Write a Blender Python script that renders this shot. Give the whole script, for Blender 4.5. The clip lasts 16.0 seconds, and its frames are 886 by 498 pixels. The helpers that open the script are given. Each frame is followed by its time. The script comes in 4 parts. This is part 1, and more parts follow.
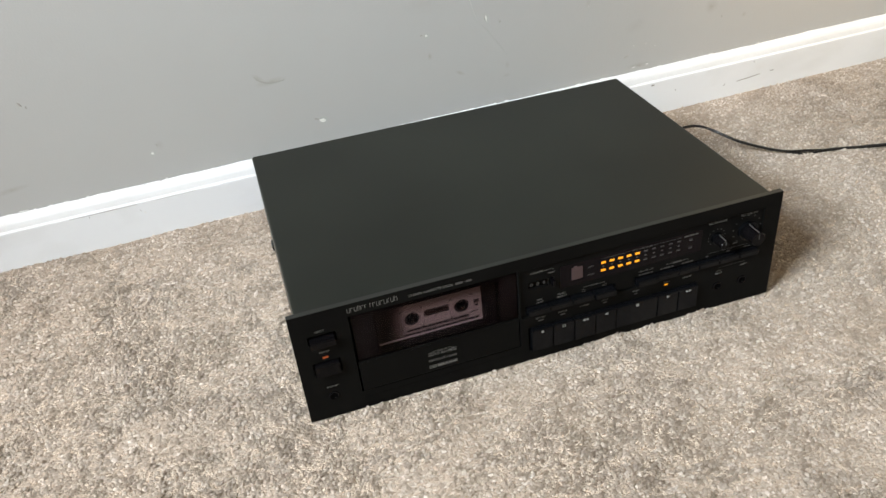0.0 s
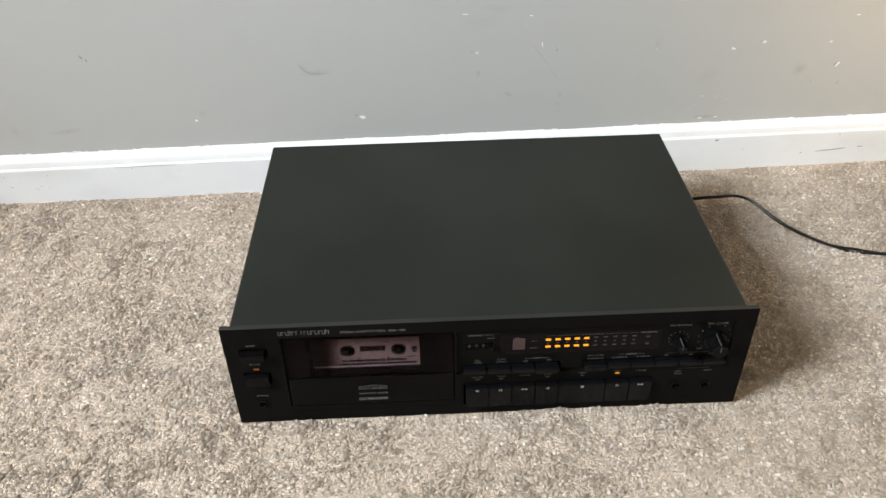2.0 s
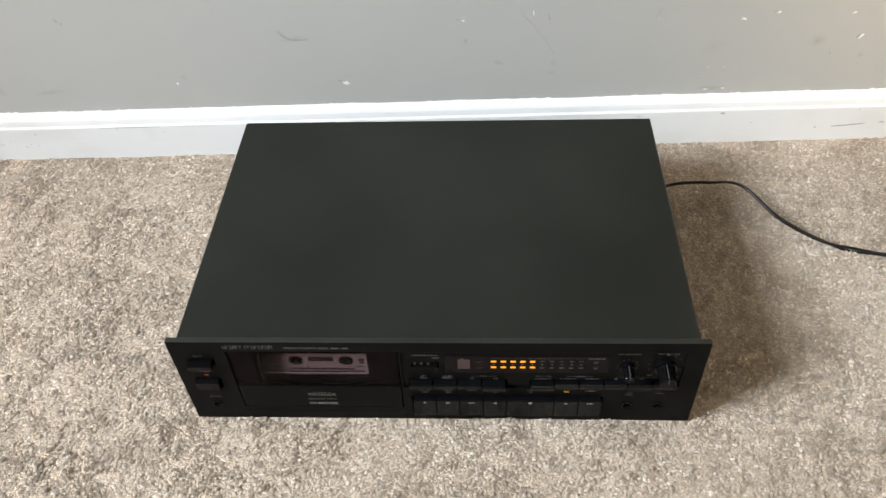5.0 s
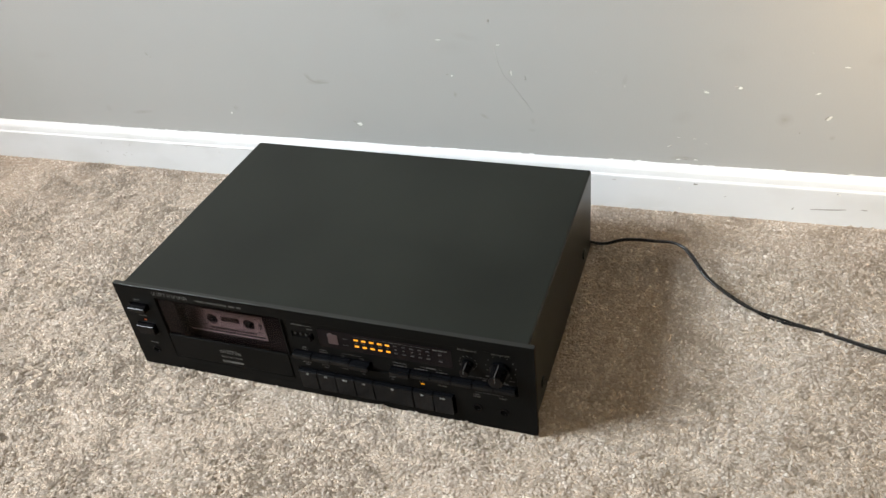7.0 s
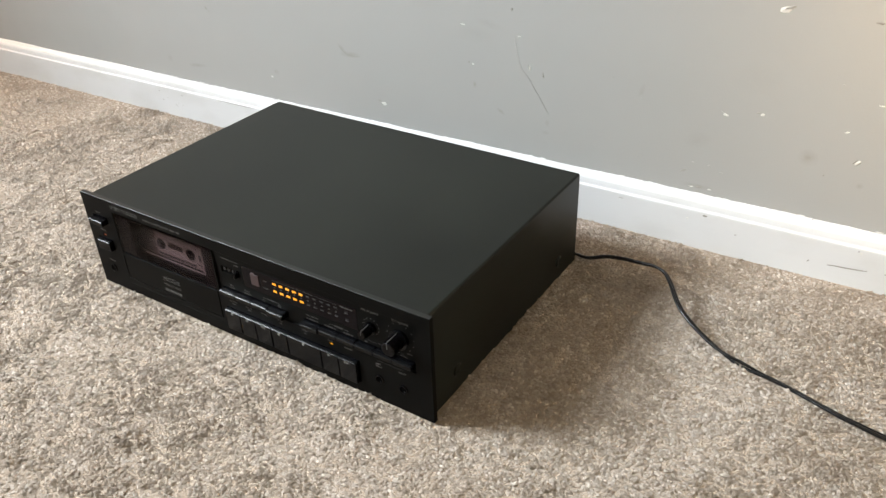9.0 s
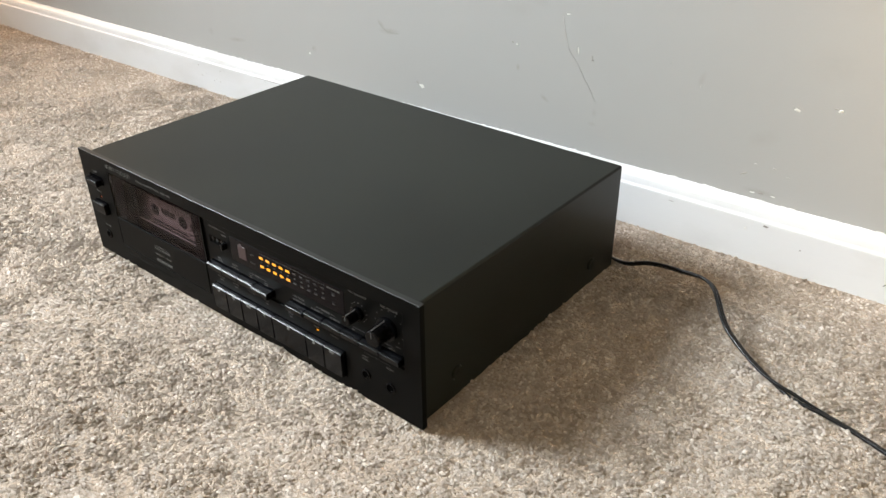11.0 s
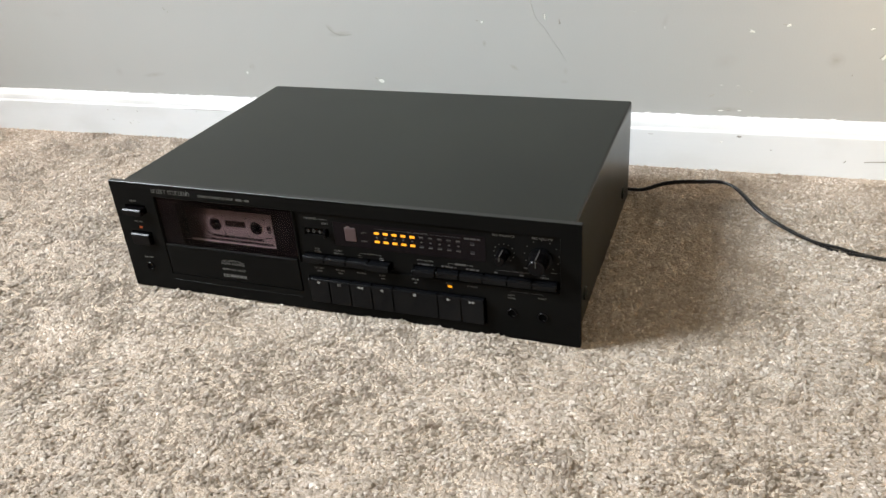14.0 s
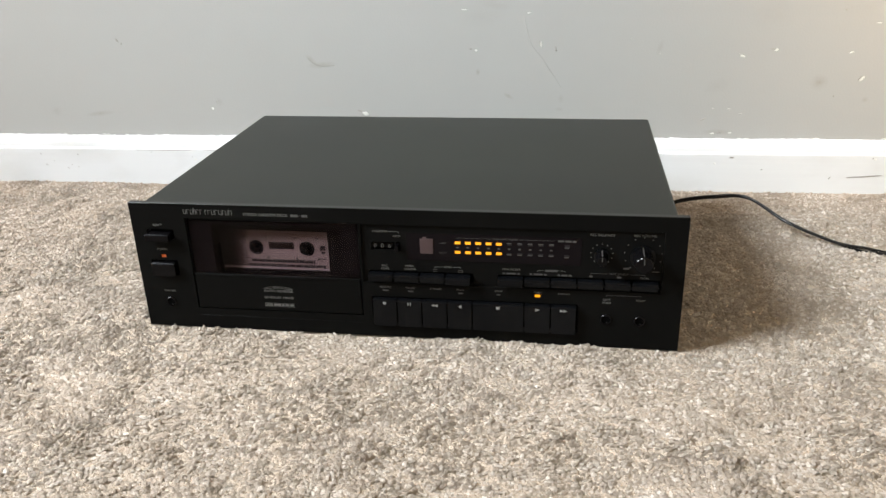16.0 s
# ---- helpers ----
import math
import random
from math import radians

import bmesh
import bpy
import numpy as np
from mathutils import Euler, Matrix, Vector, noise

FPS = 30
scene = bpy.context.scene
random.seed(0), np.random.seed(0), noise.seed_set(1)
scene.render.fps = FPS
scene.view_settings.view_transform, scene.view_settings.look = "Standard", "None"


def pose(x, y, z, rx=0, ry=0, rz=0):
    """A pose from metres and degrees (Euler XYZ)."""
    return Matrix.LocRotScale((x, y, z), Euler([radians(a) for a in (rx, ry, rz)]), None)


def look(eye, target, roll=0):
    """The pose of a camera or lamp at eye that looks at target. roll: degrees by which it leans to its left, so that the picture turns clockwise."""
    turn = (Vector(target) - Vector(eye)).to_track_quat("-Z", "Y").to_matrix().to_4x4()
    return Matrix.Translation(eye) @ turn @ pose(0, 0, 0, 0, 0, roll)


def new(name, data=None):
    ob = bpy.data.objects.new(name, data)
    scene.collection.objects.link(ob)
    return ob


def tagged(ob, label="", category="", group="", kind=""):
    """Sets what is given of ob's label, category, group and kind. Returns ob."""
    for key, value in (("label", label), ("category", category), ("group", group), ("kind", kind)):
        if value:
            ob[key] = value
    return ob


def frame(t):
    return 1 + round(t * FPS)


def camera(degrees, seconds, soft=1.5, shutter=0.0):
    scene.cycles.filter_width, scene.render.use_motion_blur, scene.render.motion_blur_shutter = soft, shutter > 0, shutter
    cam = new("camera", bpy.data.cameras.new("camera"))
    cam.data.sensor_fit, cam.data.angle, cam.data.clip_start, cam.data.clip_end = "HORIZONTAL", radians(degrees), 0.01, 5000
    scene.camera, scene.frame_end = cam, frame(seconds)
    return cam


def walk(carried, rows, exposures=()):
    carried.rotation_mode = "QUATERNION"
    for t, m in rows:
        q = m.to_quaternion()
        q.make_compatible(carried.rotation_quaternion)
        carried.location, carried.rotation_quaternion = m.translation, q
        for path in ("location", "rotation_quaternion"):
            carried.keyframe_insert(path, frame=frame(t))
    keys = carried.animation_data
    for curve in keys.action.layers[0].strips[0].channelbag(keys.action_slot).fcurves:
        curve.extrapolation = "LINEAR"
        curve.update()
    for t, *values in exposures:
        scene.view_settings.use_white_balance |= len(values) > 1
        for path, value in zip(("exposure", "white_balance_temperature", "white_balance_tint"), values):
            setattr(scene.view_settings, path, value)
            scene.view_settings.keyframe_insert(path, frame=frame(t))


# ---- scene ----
cam = camera(57.41, 16.0)
PATH = [
    (0, (-0.2178, -0.5021, 0.4952), (-0.0155, 0.2985, -0.0688), -6.04),
    (0.5, (-0.1709, -0.5089, 0.5121), (-0.0131, 0.3006, -0.0536), -3.86),
    (1, (-0.1389, -0.5078, 0.5198), (-0.0404, 0.2927, -0.0714), -4.04),
    (1.5, (-0.0882, -0.4967, 0.5416), (-0.0271, 0.3023, -0.0567), -2.31),
    (2, (-0.0523, -0.4829, 0.5568), (-0.0290, 0.3103, -0.0516), -1.17),
    (2.5, (-0.0178, -0.4632, 0.5743), (-0.0209, 0.3103, -0.0596), -0.43),
    (3, (0.0065, -0.4327, 0.5913), (-0.0196, 0.3002, -0.0886), -2.04),
    (3.5, (0.0105, -0.4060, 0.6159), (-0.0223, 0.3021, -0.0895), -2.43),
    (4, (0.0156, -0.3829, 0.6302), (-0.0258, 0.3054, -0.0940), -2.96),
    (4.2, (0.0196, -0.3769, 0.6310), (-0.0199, 0.3068, -0.0977), -2.74),
    (6.3, (0.2285, -0.4592, 0.6261), (0.0245, 0.2712, -0.0258), -8.14),
    (6.5, (0.2822, -0.4696, 0.6153), (0.0338, 0.2640, -0.0171), -8.76),
    (7, (0.3542, -0.4803, 0.5961), (0.0382, 0.2585, 0.0007), -7.30),
    (7.5, (0.4075, -0.4837, 0.5753), (0.0349, 0.2458, 0.0017), -4.54),
    (8, (0.4656, -0.4802, 0.5503), (0.0634, 0.2484, -0.0040), -3.25),
    (8.5, (0.5066, -0.4532, 0.5189), (0.0713, 0.2677, -0.0202), -3.08),
    (9, (0.5167, -0.4162, 0.4986), (0.0427, 0.2859, -0.0327), -2.22),
    (9.2, (0.5162, -0.4011, 0.4871), (0.0326, 0.2945, -0.0442), -1.42),
    (11.3, (0.5207, -0.3372, 0.4234), (-0.0301, 0.3267, -0.0824), -0.70),
    (11.5, (0.5151, -0.3451, 0.4241), (-0.0238, 0.3257, -0.0852), -0.30),
    (12, (0.4972, -0.3838, 0.4345), (-0.0168, 0.3055, -0.0760), -1.20),
    (12.5, (0.4665, -0.4320, 0.4401), (-0.0033, 0.2885, -0.0700), -2.24),
    (13, (0.4207, -0.4901, 0.4296), (0.0006, 0.2767, -0.0557), -3.29),
    (13.5, (0.3716, -0.5147, 0.4107), (0.0022, 0.2780, -0.0743), -3.79),
    (14, (0.3223, -0.5338, 0.3925), (-0.0059, 0.2808, -0.0856), -4.57),
    (14.5, (0.2707, -0.5403, 0.3856), (-0.0182, 0.2952, -0.0818), -3.97),
    (15, (0.2238, -0.5486, 0.3660), (-0.0181, 0.3138, -0.0787), -3.21),
    (15.5, (0.1771, -0.5577, 0.3473), (-0.0197, 0.3280, -0.0731), -2.51),
    (16, (0.1297, -0.5677, 0.3314), (-0.0182, 0.3373, -0.0674), -1.76),
]
EXPOSURES = [(0, -0.30), (1.5, -0.27), (3, -0.23), (7, -0.24), (9, -0.22), (12, -0.08), (14, -0.06), (16, -0.05)]
walk(cam, [(t, look(eye, target, roll)) for t, eye, target, roll in PATH], EXPOSURES)

# ---- world, window light, added fill lamps, exposure ----
YAW = 1.46                       # the back wall is turned a little against the deck
ROOM = Matrix.Translation((0.0, 0.4035, 0.0)) @ Matrix.Rotation(radians(YAW), 4, "Z")   # room frame: x along the wall, -y into the room
# unseen walls; RIGHT stands close so the added right glow stays local
LEFT, RIGHT, FRONT, HEIGHT = -2.0, 0.85, -3.6, 2.9

world = bpy.data.worlds.new("world")
scene.world = world
world.use_nodes = True
wn = world.node_tree.nodes
sky_tex = wn.new("ShaderNodeTexSky")
sky_tex.sky_type, sky_tex.sun_disc = "NISHITA", False
sky_tex.sun_elevation, sky_tex.sun_rotation = radians(38), radians(-120)
world.node_tree.links.new(sky_tex.outputs[0], wn["Background"].inputs[0])
wn["Background"].inputs[1].default_value = 0.05


def area_lamp(name, m, width, height, power, colour, spread=180):
    data = bpy.data.lights.new(name, "AREA")
    data.shape, data.size, data.size_y, data.energy, data.color, data.spread = "RECTANGLE", width, height, power, colour, radians(spread)
    ob = new(name, data)
    ob.matrix_world = m
    return ob


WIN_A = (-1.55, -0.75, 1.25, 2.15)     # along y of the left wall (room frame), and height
FILL_B = (-0.62, -0.22, 0.60, 1.10)     # added opening in the right wall, for a fill lamp
FILL_C = (-0.30, -0.05, 0.30, 1.20)     # added opening in the left wall, next to the back wall, for a fill lamp
FILL_D = (-0.40, 0.60, 1.00, 2.20)      # added opening along x of the front wall, for a fill lamp
# sky light of an unseen window; lamp stands inside, tilted, beam narrowed by hand
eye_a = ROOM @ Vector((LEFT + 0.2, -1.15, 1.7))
area_lamp("window_light", look(eye_a, (0.58, 0.40, 0.0)), 0.7, 0.9, 37, (0.87, 0.95, 1.0), 66)
# fill lamp added for the wall's warm right glow; no such window is known
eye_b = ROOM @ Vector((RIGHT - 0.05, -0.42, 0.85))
area_lamp("right_fill_light", look(eye_b, ROOM @ Vector((0.69, 0.0, 0.57))), 0.3, 0.4, 4.1, (1.0, 0.69, 0.36), 61)
# fill lamp added to warm the far left; its opening is made up
area_lamp("left_fill_light", ROOM @ pose(LEFT + 0.06, -0.175, 0.75, 0, -90, 0), 0.9, 0.25, 20, (1.0, 0.58, 0.26))
# fill lamp added behind the camera, yellowed to tint the shade
area_lamp("front_fill_light", ROOM @ pose(0.1, FRONT + 0.06, 1.6, 90, 0, 0), 1.0, 1.2, 24, (1.0, 0.93, 0.74))


# ---- materials ----
def material(name, colour, rough=0.5, metal=0.0, spec=0.5):
    m = bpy.data.materials.new(name)
    m.use_nodes = True
    b = m.node_tree.nodes["Principled BSDF"]
    b.inputs["Base Color"].default_value = (*colour, 1)
    b.inputs["Roughness"].default_value = rough
    b.inputs["Metallic"].default_value = metal
    b.inputs["Specular IOR Level"].default_value = spec
    return m, m.node_tree.nodes, m.node_tree.links, b


def noise_node(n, l, scale, detail=3.0, stretch=None):
    tc = n.new("ShaderNodeTexCoord")
    out = tc.outputs["Object"]
    if stretch:
        mp = n.new("ShaderNodeMapping")
        mp.inputs["Scale"].default_value = stretch
        l.new(out, mp.inputs[0])
        out = mp.outputs[0]
    t = n.new("ShaderNodeTexNoise")
    t.inputs["Scale"].default_value, t.inputs["Detail"].default_value = scale, detail
    l.new(out, t.inputs["Vector"])
    return t.outputs["Fac"]


def ramp(n, l, fac, stops):
    r = n.new("ShaderNodeValToRGB")
    while len(r.color_ramp.elements) < len(stops):
        r.color_ramp.elements.new(0.5)
    for e, (p, c) in zip(r.color_ramp.elements, stops):
        e.position, e.color = p, (*c, 1)
    l.new(fac, r.inputs[0])
    return r.outputs[0]


def math_node(n, l, op, a, b, clamp=False):
    m = n.new("ShaderNodeMath")
    m.operation, m.use_clamp = op, clamp
    for i, v in enumerate((a, b)):
        if isinstance(v, (int, float)):
            m.inputs[i].default_value = v
        else:
            l.new(v, m.inputs[i])
    return m.outputs[0]


def mix_node(n, l, fac, a, b, how="MIX"):
    m = n.new("ShaderNodeMix")
    m.data_type, m.blend_type = "RGBA", how
    for key, v in ((0, fac), (6, a), (7, b)):
        if isinstance(v, (int, float)):
            m.inputs[key].default_value = v
        elif isinstance(v, tuple):
            m.inputs[key].default_value = (*v, 1)
        else:
            l.new(v, m.inputs[key])
    return m.outputs[2]


def bump(n, l, b, height, strength, distance):
    k = n.new("ShaderNodeBump")
    k.inputs["Strength"].default_value, k.inputs["Distance"].default_value = strength, distance
    l.new(height, k.inputs["Height"])
    l.new(k.outputs[0], b.inputs["Normal"])


def coated(name, base, rough, grain=900.0, depth=0.00006, vary=0.15, spec=0.5, metal=0.0, stretch=None, cloud=12.0, patch=0.12):
    """A painted, anodised or moulded surface with fine grain and faint cloudy wear."""
    m, n, l, b = material(name, base, rough, metal, spec)
    fine, wide = noise_node(n, l, grain, 2, stretch), noise_node(n, l, cloud, 5)
    low, high = tuple(c * (1 - vary) for c in base), tuple(c * (1 + vary) for c in base)
    l.new(ramp(n, l, wide, ((0.3, low), (0.7, high))), b.inputs["Base Color"])
    rr = math_node(n, l, "MULTIPLY_ADD", wide, patch)
    rr.node.inputs[2].default_value = rough - patch / 2
    l.new(rr, b.inputs["Roughness"])
    bump(n, l, b, fine, 0.35, depth)
    return m


def glowing(name, base, glow, strength):
    m, n, l, b = material(name, base, 0.35)
    b.inputs["Emission Color"].default_value = (*glow, 1)
    b.inputs["Emission Strength"].default_value = strength
    return m


def wall_paint():
    m, n, l, b = material("wall_paint", (0.6, 0.6, 0.59), 0.55, 0, 0.12)
    wide, mid, fine = noise_node(n, l, 2.2, 4), noise_node(n, l, 26, 5), noise_node(n, l, 420, 3)
    colour = ramp(n, l, wide, ((0.3, (0.272, 0.271, 0.267)), (0.7, (0.294, 0.293, 0.289))))
    # soft rubbed-in smudges: x along the wall, height, half sizes, slant, strength
    tc = n.new("ShaderNodeTexCoord")
    blot = noise_node(n, l, 140, 4)
    for x, z, sx, sz, slant, much in SMUDGES:
        mp = n.new("ShaderNodeMapping")
        mp.vector_type = "TEXTURE"
        mp.inputs["Location"].default_value = (x, 0, z)
        mp.inputs["Rotation"].default_value = (0, radians(slant), 0)
        mp.inputs["Scale"].default_value = (sx, 1, sz)
        l.new(tc.outputs["Object"], mp.inputs[0])
        g = n.new("ShaderNodeTexGradient")
        g.gradient_type = "SPHERICAL"
        l.new(mp.outputs[0], g.inputs[0])
        fac = math_node(n, l, "MULTIPLY", math_node(n, l, "MULTIPLY", g.outputs["Fac"], blot), much * 0.9, True)
        colour = mix_node(n, l, fac, colour, (0.20, 0.19, 0.17))
    l.new(colour, b.inputs["Base Color"])
    l.new(ramp(n, l, mid, ((0.3, (0.5,) * 3), (0.7, (0.64,) * 3))), b.inputs["Roughness"])
    bump(n, l, b, math_node(n, l, "ADD", math_node(n, l, "MULTIPLY", fine, 0.35), mid), 0.35, 0.0012)
    return m


def trim_paint():
    m, n, l, b = material("trim_paint", (0.82, 0.82, 0.81), 0.42, 0, 0.2)
    brush, dirt = noise_node(n, l, 60, 4, (0.12, 1, 3)), noise_node(n, l, 9, 6, (1, 1, 2))
    l.new(ramp(n, l, dirt, ((0.25, (0.445, 0.45, 0.455)), (0.5, (0.50, 0.51, 0.525)))), b.inputs["Base Color"])
    bump(n, l, b, brush, 0.4, 0.0007)
    return m


def carpet_yarn():
    m, n, l, b = material("carpet_yarn", (0.5, 0.42, 0.33), 0.6, 0, 0.3)
    g = n.new("ShaderNodeNewGeometry")
    # Random tone for each yarn; the palest ones stand for lit tips.
    each = ramp(n, l, g.outputs["Random Per Island"], ((0.0, (0.375, 0.317, 0.265)), (0.45, (0.480, 0.413, 0.352)), (0.8, (0.575, 0.505, 0.445)), (1.0, (0.770, 0.705, 0.650))))
    tuft = ramp(n, l, noise_node(n, l, 190, 4), ((0.32, (0.885, 0.87, 0.855)), (0.62, (1.035, 1.035, 1.035))))
    each = mix_node(n, l, 1.0, each, tuft, "MULTIPLY")
    # Soft random patches: shade from the lie of the pile, put into the colour.
    lie_shade = ramp(n, l, noise_node(n, l, 13, 6), ((0.36, (0.88, 0.86, 0.83)), (0.58, (1.04, 1.04, 1.04))))
    lie_shade_fine = ramp(n, l, noise_node(n, l, 34, 5), ((0.38, (0.92, 0.905, 0.885)), (0.58, (1.02, 1.02, 1.02))))
    each = mix_node(n, l, 1.0, each, lie_shade_fine, "MULTIPLY")
    l.new(mix_node(n, l, 1.0, each, lie_shade, "MULTIPLY"), b.inputs["Base Color"])
    fibre = noise_node(n, l, 620, 4)
    l.new(mix_node(n, l, 1.0, b.inputs["Base Color"].links[0].from_socket, ramp(n, l, fibre, ((0.3, (0.82, 0.81, 0.80)), (0.7, (1.10, 1.10, 1.10)))), "MULTIPLY"), b.inputs["Base Color"])
    bump(n, l, b, fibre, 0.9, 0.0012)
    b.inputs["Sheen Weight"].default_value = 0.05
    b.inputs["Sheen Roughness"].default_value = 0.5
    # light passes through the loose fibres at the tips
    thin = n.new("ShaderNodeBsdfTranslucent")
    l.new(b.inputs["Base Color"].links[0].from_socket, thin.inputs["Color"])
    both = n.new("ShaderNodeMixShader")
    both.inputs[0].default_value = 0.42
    l.new(b.outputs[0], both.inputs[1])
    l.new(thin.outputs[0], both.inputs[2])
    l.new(both.outputs[0], n["Material Output"].inputs["Surface"])
    return m


def carpet_crevice():
    # Brown chosen as the shade in the gaps between the yarns.
    m, n, l, b = material("crevice_brown", (0.45, 0.37, 0.29), 0.95, 0, 0.1)
    l.new(ramp(n, l, noise_node(n, l, 380, 3), ((0.25, (0.30, 0.245, 0.195)), (0.75, (0.39, 0.325, 0.265)))), b.inputs["Base Color"])
    bump(n, l, b, noise_node(n, l, 380, 3), 0.8, 0.003)
    return m


def carpet_floor():
    """The carpet away from the camera: the pile's colour and soft patches, its crevice shade painted into the grain."""
    m, n, l, b = material("carpet_floor", (0.4, 0.35, 0.29), 0.95, 0, 0.1)
    grain = noise_node(n, l, 230, 4)
    each = ramp(n, l, grain, ((0.3, (0.22, 0.185, 0.15)), (0.7, (0.50, 0.445, 0.39))))
    lie_shade = ramp(n, l, noise_node(n, l, 13, 6), ((0.36, (0.84, 0.815, 0.78)), (0.58, (1.04, 1.04, 1.04))))
    l.new(mix_node(n, l, 1.0, each, lie_shade, "MULTIPLY"), b.inputs["Base Color"])
    bump(n, l, b, grain, 1.0, 0.006)
    return m


def smoked_glass():
    """A thin smoked pane: tinted see-through, with a clear gloss."""
    m, n, l, b = material("smoked_glass", (0.2, 0.15, 0.155), 0.05)
    n.remove(b)
    clear, gloss, both, edge = n.new("ShaderNodeBsdfTransparent"), n.new("ShaderNodeBsdfGlossy"), n.new("ShaderNodeMixShader"), n.new("ShaderNodeLayerWeight")
    clear.inputs["Color"].default_value = (0.43, 0.375, 0.385, 1)
    edge.inputs["Blend"].default_value = 0.5
    shine = math_node(n, l, "MULTIPLY_ADD", math_node(n, l, "POWER", edge.outputs["Facing"], 5.0), 0.5)
    shine.node.inputs[2].default_value = 0.008
    l.new(ramp(n, l, noise_node(n, l, 40, 4), ((0.3, (0.03,) * 3), (0.7, (0.07,) * 3))), gloss.inputs["Roughness"])
    l.new(shine, both.inputs[0])
    l.new(clear.outputs[0], both.inputs[1])
    l.new(gloss.outputs[0], both.inputs[2])
    l.new(both.outputs[0], n["Material Output"].inputs["Surface"])
    return m


def label_paper():
    """Pale label paper that turns dark brown towards one end."""
    m, n, l, b = material("pale_paper_label", (0.60, 0.51, 0.485), 0.6)
    tc, sep = n.new("ShaderNodeTexCoord"), n.new("ShaderNodeSeparateXYZ")
    l.new(tc.outputs["Object"], sep.inputs[0])
    along = n.new("ShaderNodeMapRange")
    along.inputs["From Min"].default_value, along.inputs["From Max"].default_value = -0.1400, -0.1230
    l.new(sep.outputs["X"], along.inputs["Value"])
    cloud = math_node(n, l, "MULTIPLY_ADD", noise_node(n, l, 90, 4), 0.25)
    cloud.node.inputs[2].default_value = -0.125
    fac = math_node(n, l, "ADD", along.outputs[0], cloud, True)
    l.new(ramp(n, l, fac, ((0.0, (0.035, 0.026, 0.025)), (0.45, (0.17, 0.13, 0.115)), (1.0, (0.60, 0.51, 0.485)))), b.inputs["Base Color"])
    return m


SMUDGES = (
    (-0.172, 0.1465, 0.020, 0.0045, -4, 1.1), (-0.185, 0.153, 0.010, 0.0035, 42, 1.2), (-0.475, 0.085, 0.022, 0.004, -6, 1.0), (-0.535, 0.088, 0.008, 0.008, 0, 0.5),
    (0.413, 0.124, 0.011, 0.010, 0, 1.0), (0.020, 0.137, 0.003, 0.005, 0, 1.3), (0.057, 0.108, 0.008, 0.003, 32, 1.1), (0.040, 0.215, 0.02, 0.006, 10, 0.4),
    (0.232, 0.165, 0.004, 0.010, 20, 0.6), (0.30, 0.12, 0.018, 0.010, -20, 0.4), (0.306, 0.065, 0.020, 0.004, 0, 0.9), (0.466, 0.104, 0.004, 0.004, 0, 0.9),
    (0.120, 0.105, 0.004, 0.006, 0, 0.6), (0.118, 0.092, 0.006, 0.003, 0, 0.7), (-0.31, 0.10, 0.006, 0.006, 0, 0.6), (0.02, 0.20, 0.03, 0.012, 0, 0.3),
    (0.35, 0.20, 0.03, 0.02, 0, 0.25), (-0.05, 0.24, 0.03, 0.02, 0, 0.3), (0.50, 0.20, 0.02, 0.012, 0, 0.35), (-0.62, 0.17, 0.03, 0.01, 0, 0.3),
)
M_WALL, M_TRIM, M_YARN, M_CREVICE, M_GLASS = wall_paint(), trim_paint(), carpet_yarn(), carpet_crevice(), smoked_glass()
# Unseen walls and ceiling: colour warmed so their bounce yellows the shade.
M_ROOM = coated("warm_bounce_paint", (0.56, 0.49, 0.37), 0.6, 300, 0.0004, 0.04)
M_CEIL = coated("ceiling_bounce_paint", (0.74, 0.68, 0.56), 0.8, 200, 0.0005, 0.03)
M_COVER = coated("black_enamel", (0.0092, 0.0104, 0.0084), 0.34, 1600, 0.00005, 0.26, 0.15, cloud=7.0, patch=0.13)
M_PANEL = coated("black_anodised_aluminium", (0.0026, 0.0026, 0.0025), 0.36, 900, 0.00003, 0.2, 0.055, 0.0, (0.05, 1, 1))
# Paler and shinier than the panel, to give its upper edge a highlight.
M_EDGE = coated("highlight_edge_satin", (0.011, 0.0115, 0.0105), 0.34, 900, 0.00003, 0.3, 0.30, 0.0, (0.05, 1, 1))
M_PLASTIC = coated("black_plastic", (0.0023, 0.0025, 0.0030), 0.19, 1500, 0.00003, 0.2, 0.14)
M_GLOSSY = coated("gloss_black_plastic", (0.0022, 0.0020, 0.0023), 0.17, 1200, 0.00001, 0.2, 0.11)
# Near-black: the shade inside slots, sockets and the well is put into colour.
M_PIT = material("cavity_shade_black", (0.0012, 0.0012, 0.0012), 0.9, 0, 0.02)[0]
M_DISPLAY = coated("smoky_purple_acrylic", (0.0034, 0.0024, 0.0031), 0.14, 900, 0.00001, 0.1, 0.10)
M_PRINT = coated("grey_print", (0.088, 0.086, 0.082), 0.5, 3000, 0.00001, 0.1)
M_DIGIT = coated("dim_digit_print", (0.032, 0.0315, 0.031), 0.5, 3000, 0.00001, 0.1)
M_FAINT = coated("faint_print", (0.038, 0.036, 0.036), 0.5, 3000, 0.00001, 0.1)
M_LOGO = coated("silver_print", (0.15, 0.148, 0.143), 0.45, 3000, 0.00001, 0.1)
M_STEEL = coated("dark_steel", (0.035, 0.035, 0.035), 0.3, 800, 0.00003, 0.2, 0.5, 1.0)
M_BRIGHT = coated("worn_bright_metal", (0.55, 0.55, 0.56), 0.25, 800, 0.00003, 0.2, 0.5, 1.0)
